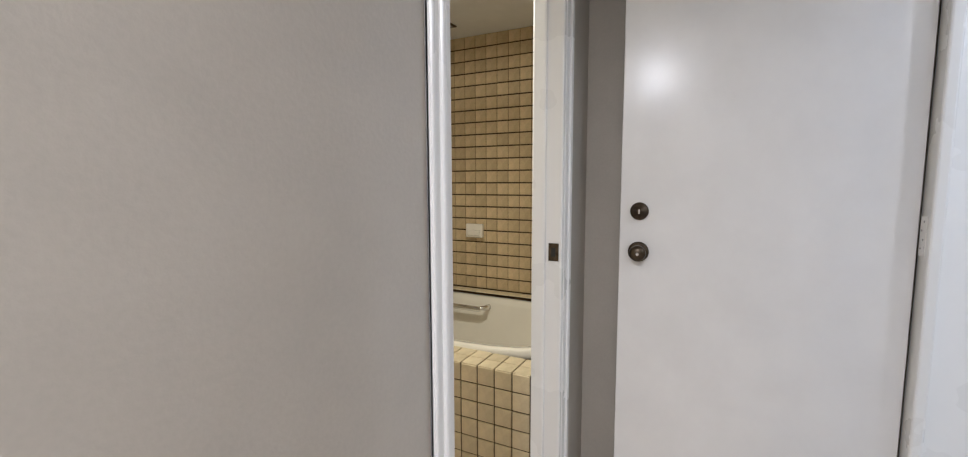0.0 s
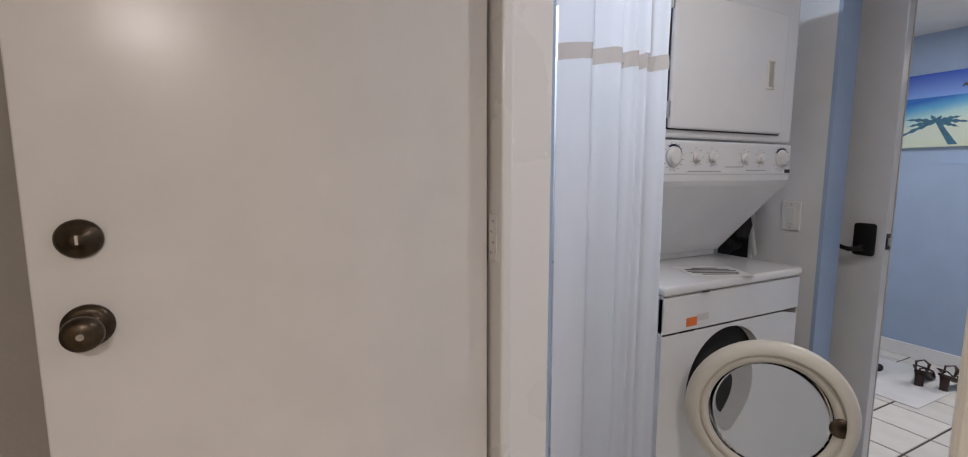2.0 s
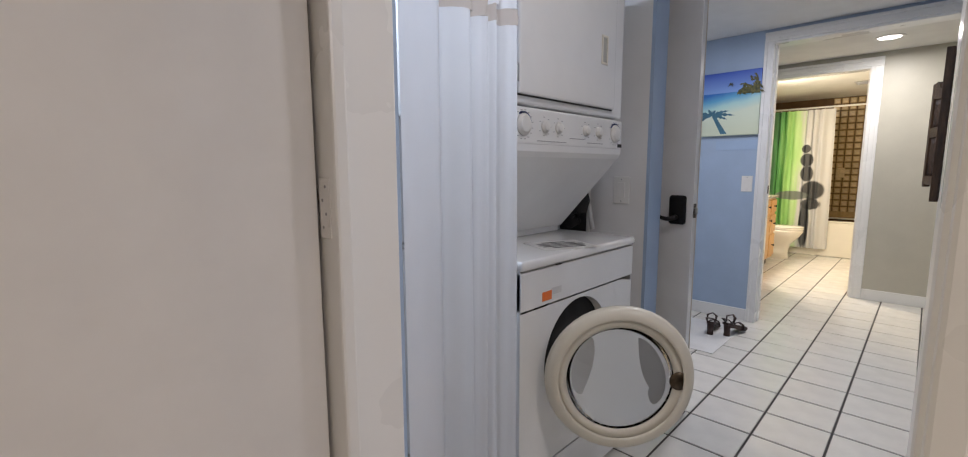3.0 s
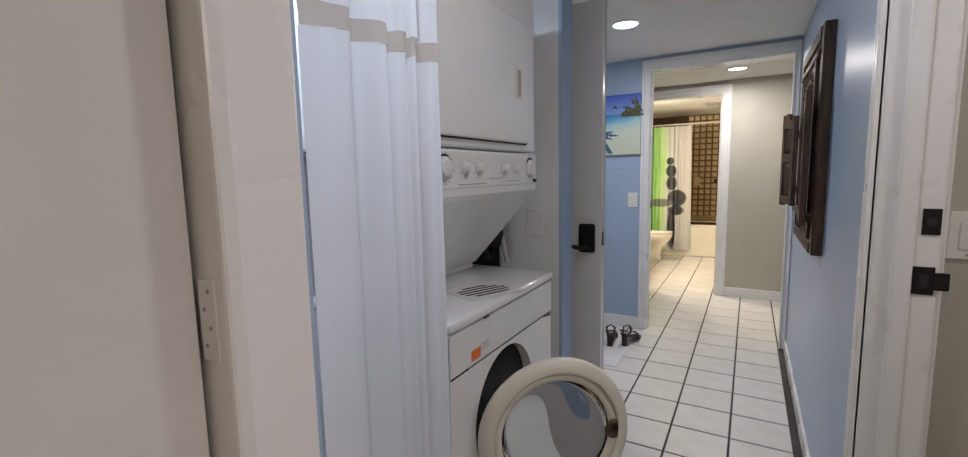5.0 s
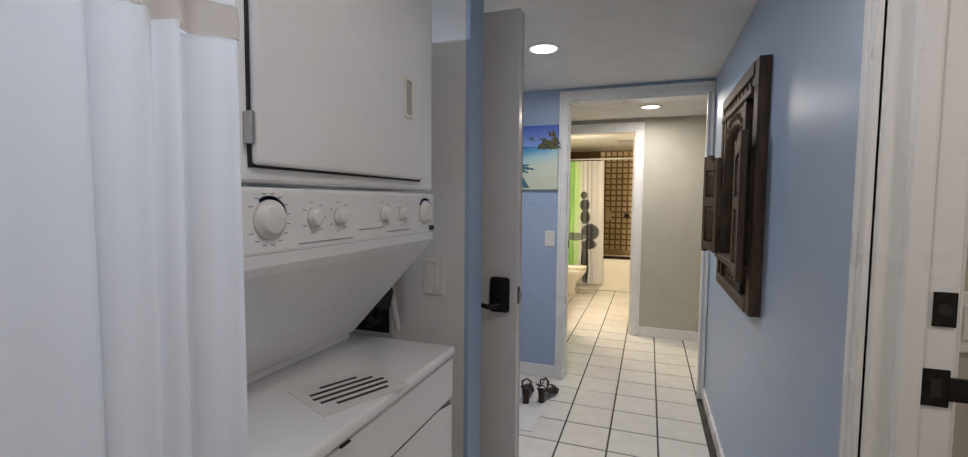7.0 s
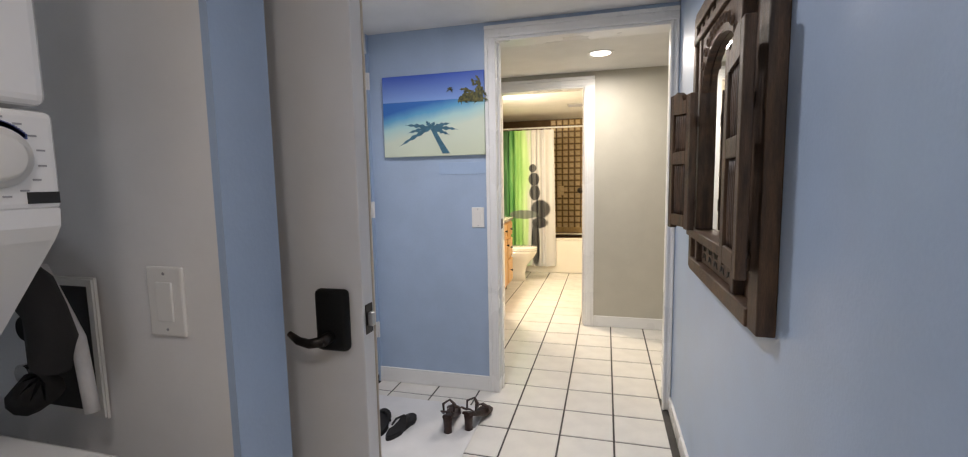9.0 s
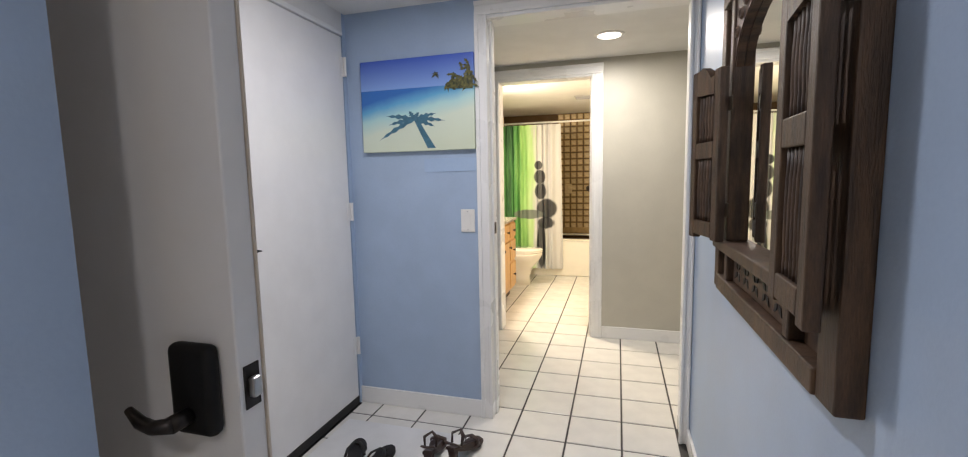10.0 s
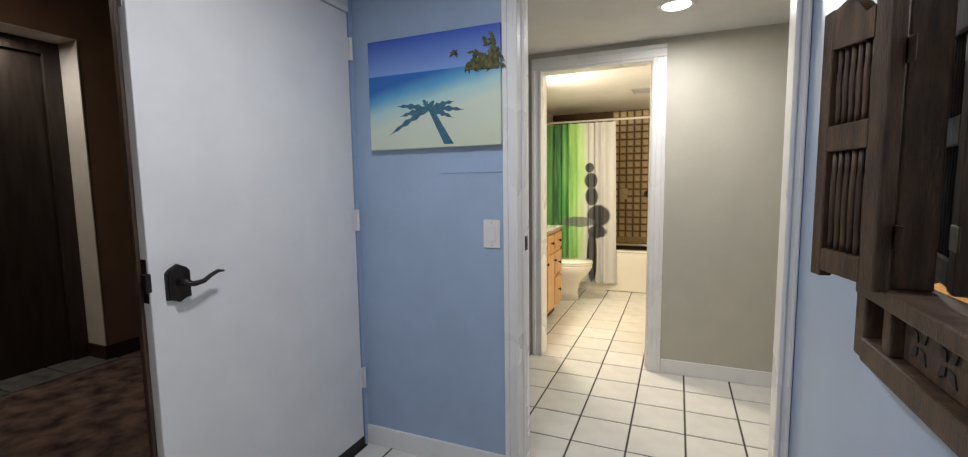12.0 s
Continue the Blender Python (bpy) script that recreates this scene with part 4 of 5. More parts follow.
def fill(shapes, depth=0.0006):
    bm = None
    for k, s in enumerate(shapes):
        bm = plate(s, depth + 0.00012 * k, art_place, bm)
    return bm


fr = [frond(-0.01, -0.075, math.radians(a), L, 0.016, 0.12) for a, L in ((2, 0.17), (18, 0.13), (165, 0.17), (182, 0.15), (200, 0.22), (-14, 0.12), (60, 0.05), (120, 0.06))]
trunk = [(-0.012, -0.08), (0.012, -0.075), (0.05, -0.14), (0.105, -0.225), (0.06, -0.225), (0.02, -0.145)]
part("palm_shadow", fill(fr + [trunk]), SHADOW, art, "printed shadow of a palm on sand")
isl = []
for k in range(46):
    cx, cz = rnd.uniform(0.17, 0.305), rnd.uniform(0.075, 0.19)
    if cz > 0.08 + (cx - 0.15) * 1.1:
        continue
    isl.append(frond(cx, cz, rnd.uniform(0, 6.28), rnd.uniform(0.03, 0.05), 0.009, 0.2, 5))
isl.append([(0.16, 0.07), (0.313, 0.062), (0.313, 0.13), (0.25, 0.115), (0.19, 0.10)])
isl += [frond(0.115, 0.142, math.radians(a), 0.022, 0.004, 0.3, 5) for a in (0, 50, 100, 150, 200, 320)]
part("palm_island", fill(isl, 0.0009), LEAFY, art, "printed dark green palms")
patch = holder("wall_patch", (-1.90, AY, 1.365), "painted over access plate in blue wall", "access plate")
part("plate", box((-0.13, -0.003, -0.035), (0.16, 0.0, 0.035), 0.001), CREASE, patch)

mat = solid("floor_mat", box((-2.43, 3.36, 0.0005), (-1.70, 4.02, 0.005), 0.002), MAT, "thin pale mat on the tiles under shoes", "mat")


def flip_flop(place, turn):
    th = holder("flip_flop", place, "black rubber flip-flop on the pale mat", "shoe", "flip-flops on the mat", turn)
    out = []
    for k in range(28):
        a = 2 * math.pi * k / 28
        w = 0.046 - 0.008 * math.cos(a) * -1 - (0.010 if abs(math.cos(a)) < 0.35 else 0)
        out.append((w * math.sin(a), 0.13 * math.cos(a)))
    part("sole", plate(out, 0.022, lambda u, v, w: Vector((u, v, w)), bevel=0.005), FOAM, th)
    s = None
    for side in (-1, 1):
        s = sweep([(0, 0.075, 0.022), (side * 0.012, 0.05, 0.045), (side * 0.035, 0.01, 0.04), (side * 0.044, -0.02, 0.018)], [0.006, 0.007, 0.008, 0.007], 8, s, 0.5)
    part("strap", s, RUBBER, th, smooth=True)
    return th


flip_flop((-2.205, 3.72, 0.005), 22)
flip_flop((-2.085, 3.70, 0.005), -8)


def wedge_sandal(place, turn):
    th = holder("sandal", place, "brown leather high-heeled sandal on the pale mat", "shoe", "heeled sandals on the mat", turn)
    out = [(-0.022, -0.115), (0.022, -0.115), (0.028, -0.05), (0.03, 0.02), (0.04, 0.08), (0.03, 0.125), (0, 0.138), (-0.03, 0.125), (-0.04, 0.08), (-0.03, 0.02), (-0.028, -0.05)]

    def lift(v):
        return 0.012 + 0.075 * max(0, min(1, (0.05 - v) / 0.15)) ** 1.2

    part("sole", plate(out, 0.016, lambda u, v, w: Vector((u, v, lift(v) + w)), bevel=0.003), LEATHER, th)
    part("heel", turned([(0, 0.022), (0.02, 0.020), (0.06, 0.022), (0.085, 0.026)], (0, -0.09, 0), (0, -0.09, 1), 16), LEATHER, th, smooth=True)
    part("toe_strap", sweep([(0.038, 0.07, 0.02), (0.03, 0.065, 0.055), (0, 0.062, 0.068), (-0.03, 0.065, 0.055), (-0.038, 0.07, 0.02)], 0.014, 10, flat=0.35), LEATHER, th, smooth=True)
    part("ankle_strap", sweep([(0.026, -0.06, 0.09), (0.03, -0.05, 0.13), (0, -0.025, 0.142), (-0.03, -0.05, 0.13), (-0.026, -0.06, 0.09)], 0.010, 8, flat=0.4), LEATHER, th, smooth=True)
    part("heel_strap", sweep([(0.026, -0.07, 0.09), (0.024, -0.115, 0.125), (0, -0.13, 0.13), (-0.024, -0.115, 0.125), (-0.026, -0.07, 0.09)], 0.008, 8, flat=0.5), LEATHER, th, smooth=True)
    return th


wedge_sandal((-1.845, 3.81, 0.005), 8)
wedge_sandal((-1.715, 3.86, 0.005), -14)

# ---- carved shutter mirror ----
MY0, MY1, MZ0, MZ1 = 2.70, 3.56, 0.938, 1.88
mir = holder("shutter_mirror", (WX, 3.15, 0), "dark carved wooden window mirror with open shutters", "mirror")
h0, h1 = MY0 - 3.15, MY1 - 3.15


def mbox(name, x0, x1, y0, y1, z0, z1, m=DARK_WOOD, parent=mir, bevel=0.004, label=""):
    return part(name, box((-x1, y0, z0), (-x0, y1, z1), bevel), m, parent, label)


mbox("back_board", 0.0, 0.012, h0 + 0.01, h1 - 0.01, MZ0 + 0.01, MZ1 - 0.01)
mbox("stile", 0.0, 0.040, h0, h0 + 0.07, MZ0, MZ1, DARK_WOOD_UP)
mbox("stile", 0.0, 0.040, h1 - 0.05, h1, MZ0, MZ1, DARK_WOOD_UP)
mbox("bottom_rail", 0.0, 0.045, h0 + 0.0705, h1 - 0.0505, MZ0, MZ0 + 0.045)
mbox("top_rail", 0.0, 0.045, h0 + 0.0705, h1 - 0.0505, MZ1 - 0.05, MZ1)
mbox("sill", 0.0, 0.058, h0 + 0.0705, h1 - 0.0505, 1.070, 1.10)
mbox("header", 0.0, 0.050, h0 + 0.0705, h1 - 0.0505, 1.765, 1.79)
for y in (-0.236, 0.262):
    mbox("inner_post", 0.0, 0.040, y - 0.016, y + 0.016, MZ0 + 0.0455, 1.0695, DARK_WOOD_UP)
    mbox("inner_post", 0.0, 0.044, y - 0.018, y + 0.018, 1.1005, 1.7645, DARK_WOOD_UP)
carved = mbox("carved_panel", 0.012, 0.022, -0.2195, 0.2455, MZ0 + 0.046, 1.069)
for k in range(5):
    yc, zc = -0.142 + 0.083 * k, 1.026
    bm = None
    for a in (45, 135, 225, 315):
        ca, sa = math.cos(math.radians(a)), math.sin(math.radians(a))
        petal = [(0.005, 0), (0.017, 0.008), (0.036, 0), (0.017, -0.008)]
        bm = plate([(p * ca - q * sa, p * sa + q * ca) for p, q in petal], 0.002, lambda u, v, w: Vector((-0.0222 - w, yc + u, zc + v)), bm)
    # raised near-black petals paint the shade of carved cuts
    part("carved_flower", bm, INK_AND_SHADE, carved, "incised flower, shade of the cuts painted dark")
glass = mbox("mirror_glass", 0.012, 0.016, -0.2175, 0.2435, 1.1005, 1.7645, MIRROR, bevel=0.0, label="clear mirror glass")
# arched fretwork under the header
ya, yb = -0.217, 0.243
mid, half = (ya + yb) / 2, (yb - ya) / 2
outl = [(yb, 1.764), (ya, 1.764), (ya, 1.58)]
for k in range(25):
    u = -1 + 2 * k / 24
    outl.append((mid + 0.97 * half * u, 1.59 + 0.115 * max(0.0, 1 - abs(u) ** 2.2) ** 0.6))
outl.append((yb, 1.58))
arch = part("arched_header", plate(outl, 0.022, lambda u, v, w: Vector((-0.017 - w, u, v)), bevel=0.003), DARK_WOOD, mir, "carved arched header")
for k in range(11):
    u = -0.9 + 1.8 * k / 10
    yc = mid + half * u
    zc = 1.735 - 0.055 * abs(u) ** 2
    part("carved_scroll", ring_mesh([(0, 0.012), (0.006, 0.016), (0.010, 0.012), (0.006, 0.007)], (0, 0, 0), 12), DARK_WOOD, arch)
for k, ob in enumerate([o for o in arch.children]):
    u = -0.9 + 1.8 * k / 10
    ob.location = (-0.046, mid + half * u, 1.738 - 0.10 * abs(u) ** 3)
for k in range(9):
    y = h0 + 0.12 + k * (h1 - h0 - 0.22) / 8
    mbox("frieze_block", 0.012, 0.034, y - 0.022, y + 0.022, 1.800, 1.845)


def shutter(hinge_y, away, turn, z0, z1, width, name="shutter"):
    """A louvred leaf on an upright hinge line; away: +1 or -1 along y when closed."""
    M = pose(-0.078, hinge_y, 0, 0, 0, turn)

    def put(bm):
        bmesh.ops.transform(bm, matrix=M, verts=bm.verts[:])
        return bm

    a = away
    t = 0.024

    def b(y0, y1, c0, c1, x0=0.0, x1=t):
        lo, hi = sorted((a * y0, a * y1))
        return put(box((-x1, lo, c0), (-x0, hi, c1), 0.003))

    leaf = part(name, b(0, 0.040, z0, z1 - 0.02), DARK_WOOD_UP, mir, "open louvred shutter")
    part("stile", b(width - 0.034, width, z0 - 0.006, z1), DARK_WOOD_UP, leaf)
    zm = (z0 + z1) / 2 + 0.01
    part("rail", b(0.0405, width - 0.0345, z0 + 0.006, z0 + 0.05), DARK_WOOD, leaf)
    part("rail", b(0.0405, width - 0.0345, zm - 0.024, zm + 0.024), DARK_WOOD, leaf)
    top = [(0.0405, z1 - 0.085), (width - 0.0345, z1 - 0.075), (width - 0.0345, z1 - 0.005), (width * 0.62, z1 + 0.002), (width * 0.45, z1 - 0.014), (width * 0.32, z1 - 0.038), (0.0405, z1 - 0.035)]
    part("arched_rail", put(plate([(a * u, v) for u, v in top], t, lambda u, v, w: Vector((-w, u, v)), bevel=0.002)), DARK_WOOD, leaf)
    n = 6
    for k in range(n):
        y = 0.052 + (width - 0.098) * k / (n - 1)
        for c0, c1 in ((z0 + 0.05, zm - 0.024), (zm + 0.024, z1 - 0.078)):
            bm = turned([(0, 0.005), (0.02, 0.0055), (0.035, 0.0050), (0.05, 0.006), ((c1 - c0) * 0.5, 0.0065), (c1 - c0 - 0.05, 0.006), (c1 - c0 - 0.035, 0.0050), (c1 - c0, 0.005)],
                        (-t / 2, a * y, c0), (-t / 2, a * y, 9), 8)
            part("spindle", put(bm), DARK_WOOD_UP, leaf, smooth=True)
    for z in (z0 + 0.09, z1 - 0.12):
        part("hinge", b(-0.02, 0.03, z - 0.02, z + 0.02, t, t + 0.003), BRONZE, leaf, "worn dark hinge")
    return leaf


shutter(0.215, -1, -168, 1.100, 1.60, 0.20)
shutter(-0.262, 1, 177, 1.07, 1.62, 0.195)


# ---- bathroom beyond ----
TUBY = 7.90
tub2 = holder("bathtub", (-1.8, TUBY, 0), "cream built-in bathtub behind a printed curtain", "bathtub")
part("apron", box((-0.84, 0, 0.002), (0.84, 0.05, 0.46), 0.012, seg=3), PORCELAIN, tub2)
part("rim", box((-0.84, -0.008, 0.46), (0.84, 0.10, 0.485), 0.012, seg=3), PORCELAIN, tub2)
part("rim", box((-0.84, 0.60, 0.46), (0.84, 0.675, 0.485), 0.012, seg=3), PORCELAIN, tub2)
part("basin", box((-0.80, 0.08, 0.08), (0.80, 0.62, 0.12), 0.03, seg=3), PORCELAIN, tub2)
rod = holder("shower_rod", (-1.8, TUBY + 0.05, 1.99), "slim white shower curtain rod", "curtain rod")
part("bar", tube((-0.85, 0, 0), (0.85, 0, 0), 0.012), PLASTIC, rod, smooth=True)


def print_material():
    """A green bamboo and stacked stone print over white cloth."""
    m = bpy.data.materials.new("bamboo_stone_print")
    m.use_nodes = True
    n, l = m.node_tree.nodes, m.node_tree.links
    b = n["Principled BSDF"]
    b.inputs["Roughness"].default_value = 0.6
    co, sep = n.new("ShaderNodeTexCoord"), n.new("ShaderNodeSeparateXYZ")
    l.new(co.outputs["UV"], sep.inputs[0])
    nz = n.new("ShaderNodeTexNoise")
    nz.inputs["Scale"].default_value, nz.inputs["Detail"].default_value = 5, 5
    mp = n.new("ShaderNodeMapping")
    mp.inputs["Scale"].default_value = (4, 0.7, 1)
    l.new(co.outputs["UV"], mp.inputs[0])
    l.new(mp.outputs[0], nz.inputs[0])
    add = n.new("ShaderNodeMath")
    add.operation = "MULTIPLY_ADD"
    add.inputs[1].default_value = 0.28
    l.new(nz.outputs[0], add.inputs[0])
    l.new(sep.outputs["X"], add.inputs[2])
    ramp = n.new("ShaderNodeValToRGB")
    cr = ramp.color_ramp
    stops = [(0.14, (0.03, 0.10, 0.03)), (0.27, (0.10, 0.29, 0.08)), (0.36, (0.015, 0.08, 0.025)), (0.46, (0.09, 0.30, 0.07)), (0.60, (0.34, 0.60, 0.18)), (0.70, (0.48, 0.70, 0.30)), (0.79, (0.60, 0.60, 0.59))]
    cr.elements[0].position, cr.elements[0].color = stops[0][0], (*stops[0][1], 1)
    cr.elements[1].position, cr.elements[1].color = stops[-1][0], (*stops[-1][1], 1)
    for p, col in stops[1:-1]:
        cr.elements.new(p).color = (*col, 1)
    l.new(add.outputs[0], ramp.inputs[0])
    colour = ramp.outputs[0]
    stones = [(0.67, 0.725, 0.055, 0.028), (0.69, 0.645, 0.080, 0.044), (0.70, 0.545, 0.080, 0.052), (0.79, 0.425, 0.14, 0.062), (0.52, 0.385, 0.21, 0.030),
              (0.78, 0.325, 0.14, 0.045), (0.71, 0.17, 0.075, 0.19)]
    for cx, cz, rx, rz in stones:
        mm = n.new("ShaderNodeMapping")
        mm.vector_type = "POINT"
        mm.inputs["Location"].default_value = (-cx / rx, -cz / rz, 0)
        mm.inputs["Scale"].default_value = (1 / rx, 1 / rz, 0)
        l.new(co.outputs["UV"], mm.inputs[0])
        ln = n.new("ShaderNodeVectorMath")
        ln.operation = "LENGTH"
        l.new(mm.outputs[0], ln.inputs[0])
        w = n.new("ShaderNodeMath")
        w.operation = "MULTIPLY_ADD"
        w.inputs[1].default_value = 0.5 if cz < 0.36 else 0.12
        l.new(nz.outputs[0], w.inputs[0])
        l.new(ln.outputs["Value"], w.inputs[2])
        r2 = n.new("ShaderNodeMapRange")
        r2.inputs[1].default_value, r2.inputs[2].default_value, r2.inputs[3].default_value, r2.inputs[4].default_value = 1.25, 1.05, 0.0, 0.93
        l.new(w.outputs[0], r2.inputs[0])
        mx = n.new("ShaderNodeMix")
        mx.data_type = "RGBA"
        l.new(r2.outputs[0], mx.inputs[0])
        l.new(colour, mx.inputs[6])
        mx.inputs[7].default_value = (0.03, 0.032, 0.034, 1) if rx < 0.2 else (0.16, 0.18, 0.16, 1)
        colour = mx.outputs[2]
    l.new(colour, b.inputs["Base Color"])
    return m


cloth2 = holder("shower_curtain", (-2.60, TUBY - 0.045, 0), "green bamboo and stacked stone print shower curtain", "shower curtain")


def along_x(bm):
    for v in bm.verts:
        v.co = Vector((v.co.y, v.co.x, v.co.z))
    return bm


SW = 0.86
bm = along_x(folds(0, SW, 0.10, 1.955, 8.5, 0.024, 0, 0.04, 200, 16, 0.7))
uv = bm.loops.layers.uv.new("print")
for f in bm.faces:
    for lp in f.loops:
        lp[uv].uv = (lp.vert.co.x / SW, (lp.vert.co.z - 0.10) / 1.855)
part("cloth", bm, print_material(), cloth2, smooth=True)
for k in range(9):
    part("ring", ring_mesh([(-0.002, 0.017), (0.0, 0.019), (0.002, 0.017), (0, 0.015)], (0.03 + k * (SW - 0.06) / 8, 0.095, 1.98), 14), PLASTIC, cloth2, smooth=True)

toilet = holder("toilet", (-2.30, 7.36, 0), "cream porcelain toilet with closed lid", "toilet")


def ovals(levels, seg=32):
    bm = bmesh.new()
    rings = []
    for z, cx, rx, ry in levels:
        rings.append([bm.verts.new((cx + rx * math.cos(2 * math.pi * k / seg), ry * math.sin(2 * math.pi * k / seg), z)) for k in range(seg)])
    for r0, r1 in zip(rings, rings[1:]):
        for k in range(seg):
            bm.faces.new((r0[k], r0[(k + 1) % seg], r1[(k + 1) % seg], r1[k]))
    bm.faces.new(rings[0][::-1])
    bm.faces.new(rings[-1])
    return bm


part("bowl", ovals([(0.0, 0.02, 0.24, 0.105), (0.10, 0.02, 0.225, 0.10), (0.20, 0.05, 0.22, 0.12), (0.30, 0.11, 0.25, 0.165), (0.37, 0.13, 0.27, 0.185), (0.395, 0.13, 0.265, 0.183)]), PORCELAIN, toilet, smooth=True)
part("seat", ovals([(0.396, 0.13, 0.268, 0.186), (0.405, 0.13, 0.275, 0.19), (0.415, 0.13, 0.272, 0.188)]), PORCELAIN, toilet, smooth=True)
part("lid", ovals([(0.418, 0.13, 0.270, 0.187), (0.428, 0.13, 0.275, 0.190), (0.440, 0.13, 0.265, 0.18)]), PORCELAIN, toilet, smooth=True)
part("tank", box((-0.35, -0.24, 0.38), (-0.17, 0.24, 0.76), 0.02, seg=3), PORCELAIN, toilet)
part("tank_lid", box((-0.36, -0.25, 0.76), (-0.16, 0.25, 0.795), 0.01, seg=3), PORCELAIN, toilet)

VX, VY0, VY1 = -2.13, 5.85, 6.86
van = holder("vanity_cabinet", (VX, (VY0 + VY1) / 2, 0), "maple bathroom vanity with small dark knobs", "cabinet")
vh = (VY1 - VY0) / 2
part("body", box((-0.52, -vh, 0.10), (0, vh, 0.83), 0.003), MAPLE, van)
part("toe_kick", box((-0.52, -vh, 0.0), (-0.06, vh, 0.10)), DARK_WOOD, van)
for y0, y1, z0, z1 in ((0.24, 0.49, 0.66, 0.81), (0.24, 0.49, 0.42, 0.63), (0.24, 0.49, 0.13, 0.39), (-0.02, 0.21, 0.66, 0.81), (-0.02, 0.21, 0.13, 0.63), (-0.28, -0.05, 0.13, 0.63), (-0.28, -0.05, 0.66, 0.81), (-0.49, -0.31, 0.13, 0.81)):
    fr = part("drawer_front" if z1 - z0 < 0.3 else "door", box((0.0, y0, z0), (0.018, y1, z1), 0.006), MAPLE, van)
    part("knob", turned([(0, 0.006), (0.012, 0.006), (0.018, 0.014), (0.026, 0.012)], (0.018, (y0 + y1) / 2 if z1 - z0 < 0.3 else y1 - 0.03, (z0 + z1) / 2 if z1 - z0 < 0.3 else z1 - 0.06), (1, (y0 + y1) / 2 if z1 - z0 < 0.3 else y1 - 0.03, (z0 + z1) / 2 if z1 - z0 < 0.3 else z1 - 0.06), 12), OILED, fr, "dark knob", True)
top = holder("stone_countertop", (VX, (VY0 + VY1) / 2, 0.83), "speckled stone vanity counter", "countertop")
part("slab", box((-0.525, -vh, 0.0), (0.025, vh + 0.012, 0.032), 0.006), GRANITE, top)
part("backsplash", box((-0.525, -vh, 0.032), (-0.505, vh, 0.13), 0.004), GRANITE, top)
bar = holder("vanity_light", (-2.66, 6.35, 1.93), "warm vanity light bar above the counter", "wall light")
part("base", box((0, -0.35, -0.05), (0.04, 0.35, 0.05), 0.008), STEEL, bar)
for y in (-0.25, 0, 0.25):
    part("bulb", ovals([(-0.05, 0.1, 0.02, 0.02), (-0.03, 0.1, 0.045, 0.045), (0.0, 0.1, 0.055, 0.055), (0.03, 0.1, 0.045, 0.045), (0.05, 0.1, 0.02, 0.02)], 16), glowing("warm_bulb", (1.0, 0.85, 0.6), 12), bar, smooth=True)
vmir = holder("vanity_mirror", (-2.66, 6.35, 1.35), "frameless mirror above the stone counter", "mirror")
part("glass", box((0.0, -0.48, -0.40), (0.006, 0.48, 0.45)), MIRROR, vmir)


def vent(place, sx, sy, label, blade=STEEL):
    th = holder("ceiling_vent", place, label, "vent")
    part("frame", box((-sx, -sy, -0.008), (sx, sy, 0.0), 0.003), blade, th)
    for k in range(6):
        y = -sy + 0.02 + (2 * sy - 0.04) * k / 5
        part("slat", box((-sx + 0.015, y - 0.006, -0.013), (sx - 0.015, y + 0.006, -0.008), 0.001), GREY_INK, th)
    return th


vent((-1.36, 7.35, CEIL), 0.16, 0.10, "slim grey ceiling vent in bathroom")
vent((-2.2, -1.35, CEIL), 0.12, 0.14, "dark ceiling vent over the small tub", BRONZE)
valve = holder("shower_valve", (-1.43, 8.634, 1.12), "round bronze shower valve on tiles", "shower valve")
part("knob", turned([(0, 0.045), (0.01, 0.042), (0.02, 0.02), (0.05, 0.028), (0.06, 0.02)], (0, 0, 0), (0, -1, 0)), BRONZE, valve, smooth=True)
soap2 = holder("soap_dish", (-1.72, 8.634, 1.12), "beige ceramic soap dish on tiles", "soap dish")
part("dish", box((-0.05, -0.04, -0.07), (0.05, 0.0, 0.07), 0.012, seg=3), OLIVE_LIGHT, soap2)

# ---- small bathroom with tiled tub ----
DX, DZ = -1.475, 0.54
deck = tagged(new("tub_deck"), "cream tiled tub surround with dark joints", "tub surround")
deck.matrix_world = pose(DX, -1.35, 0)
part("core", box((-0.14, -1.0, 0.0), (-0.006, 0.985, DZ - 0.006)), BROWN_GROUT, deck)
part("ledge", box((-1.052, -1.0, 0.0), (-0.985, 0.985, DZ + 0.028)), BROWN_GROUT, deck)
tub = holder("jetted_bathtub", (DX - 0.145, -1.35, 0), "cream jetted bathtub set in tiles", "bathtub")


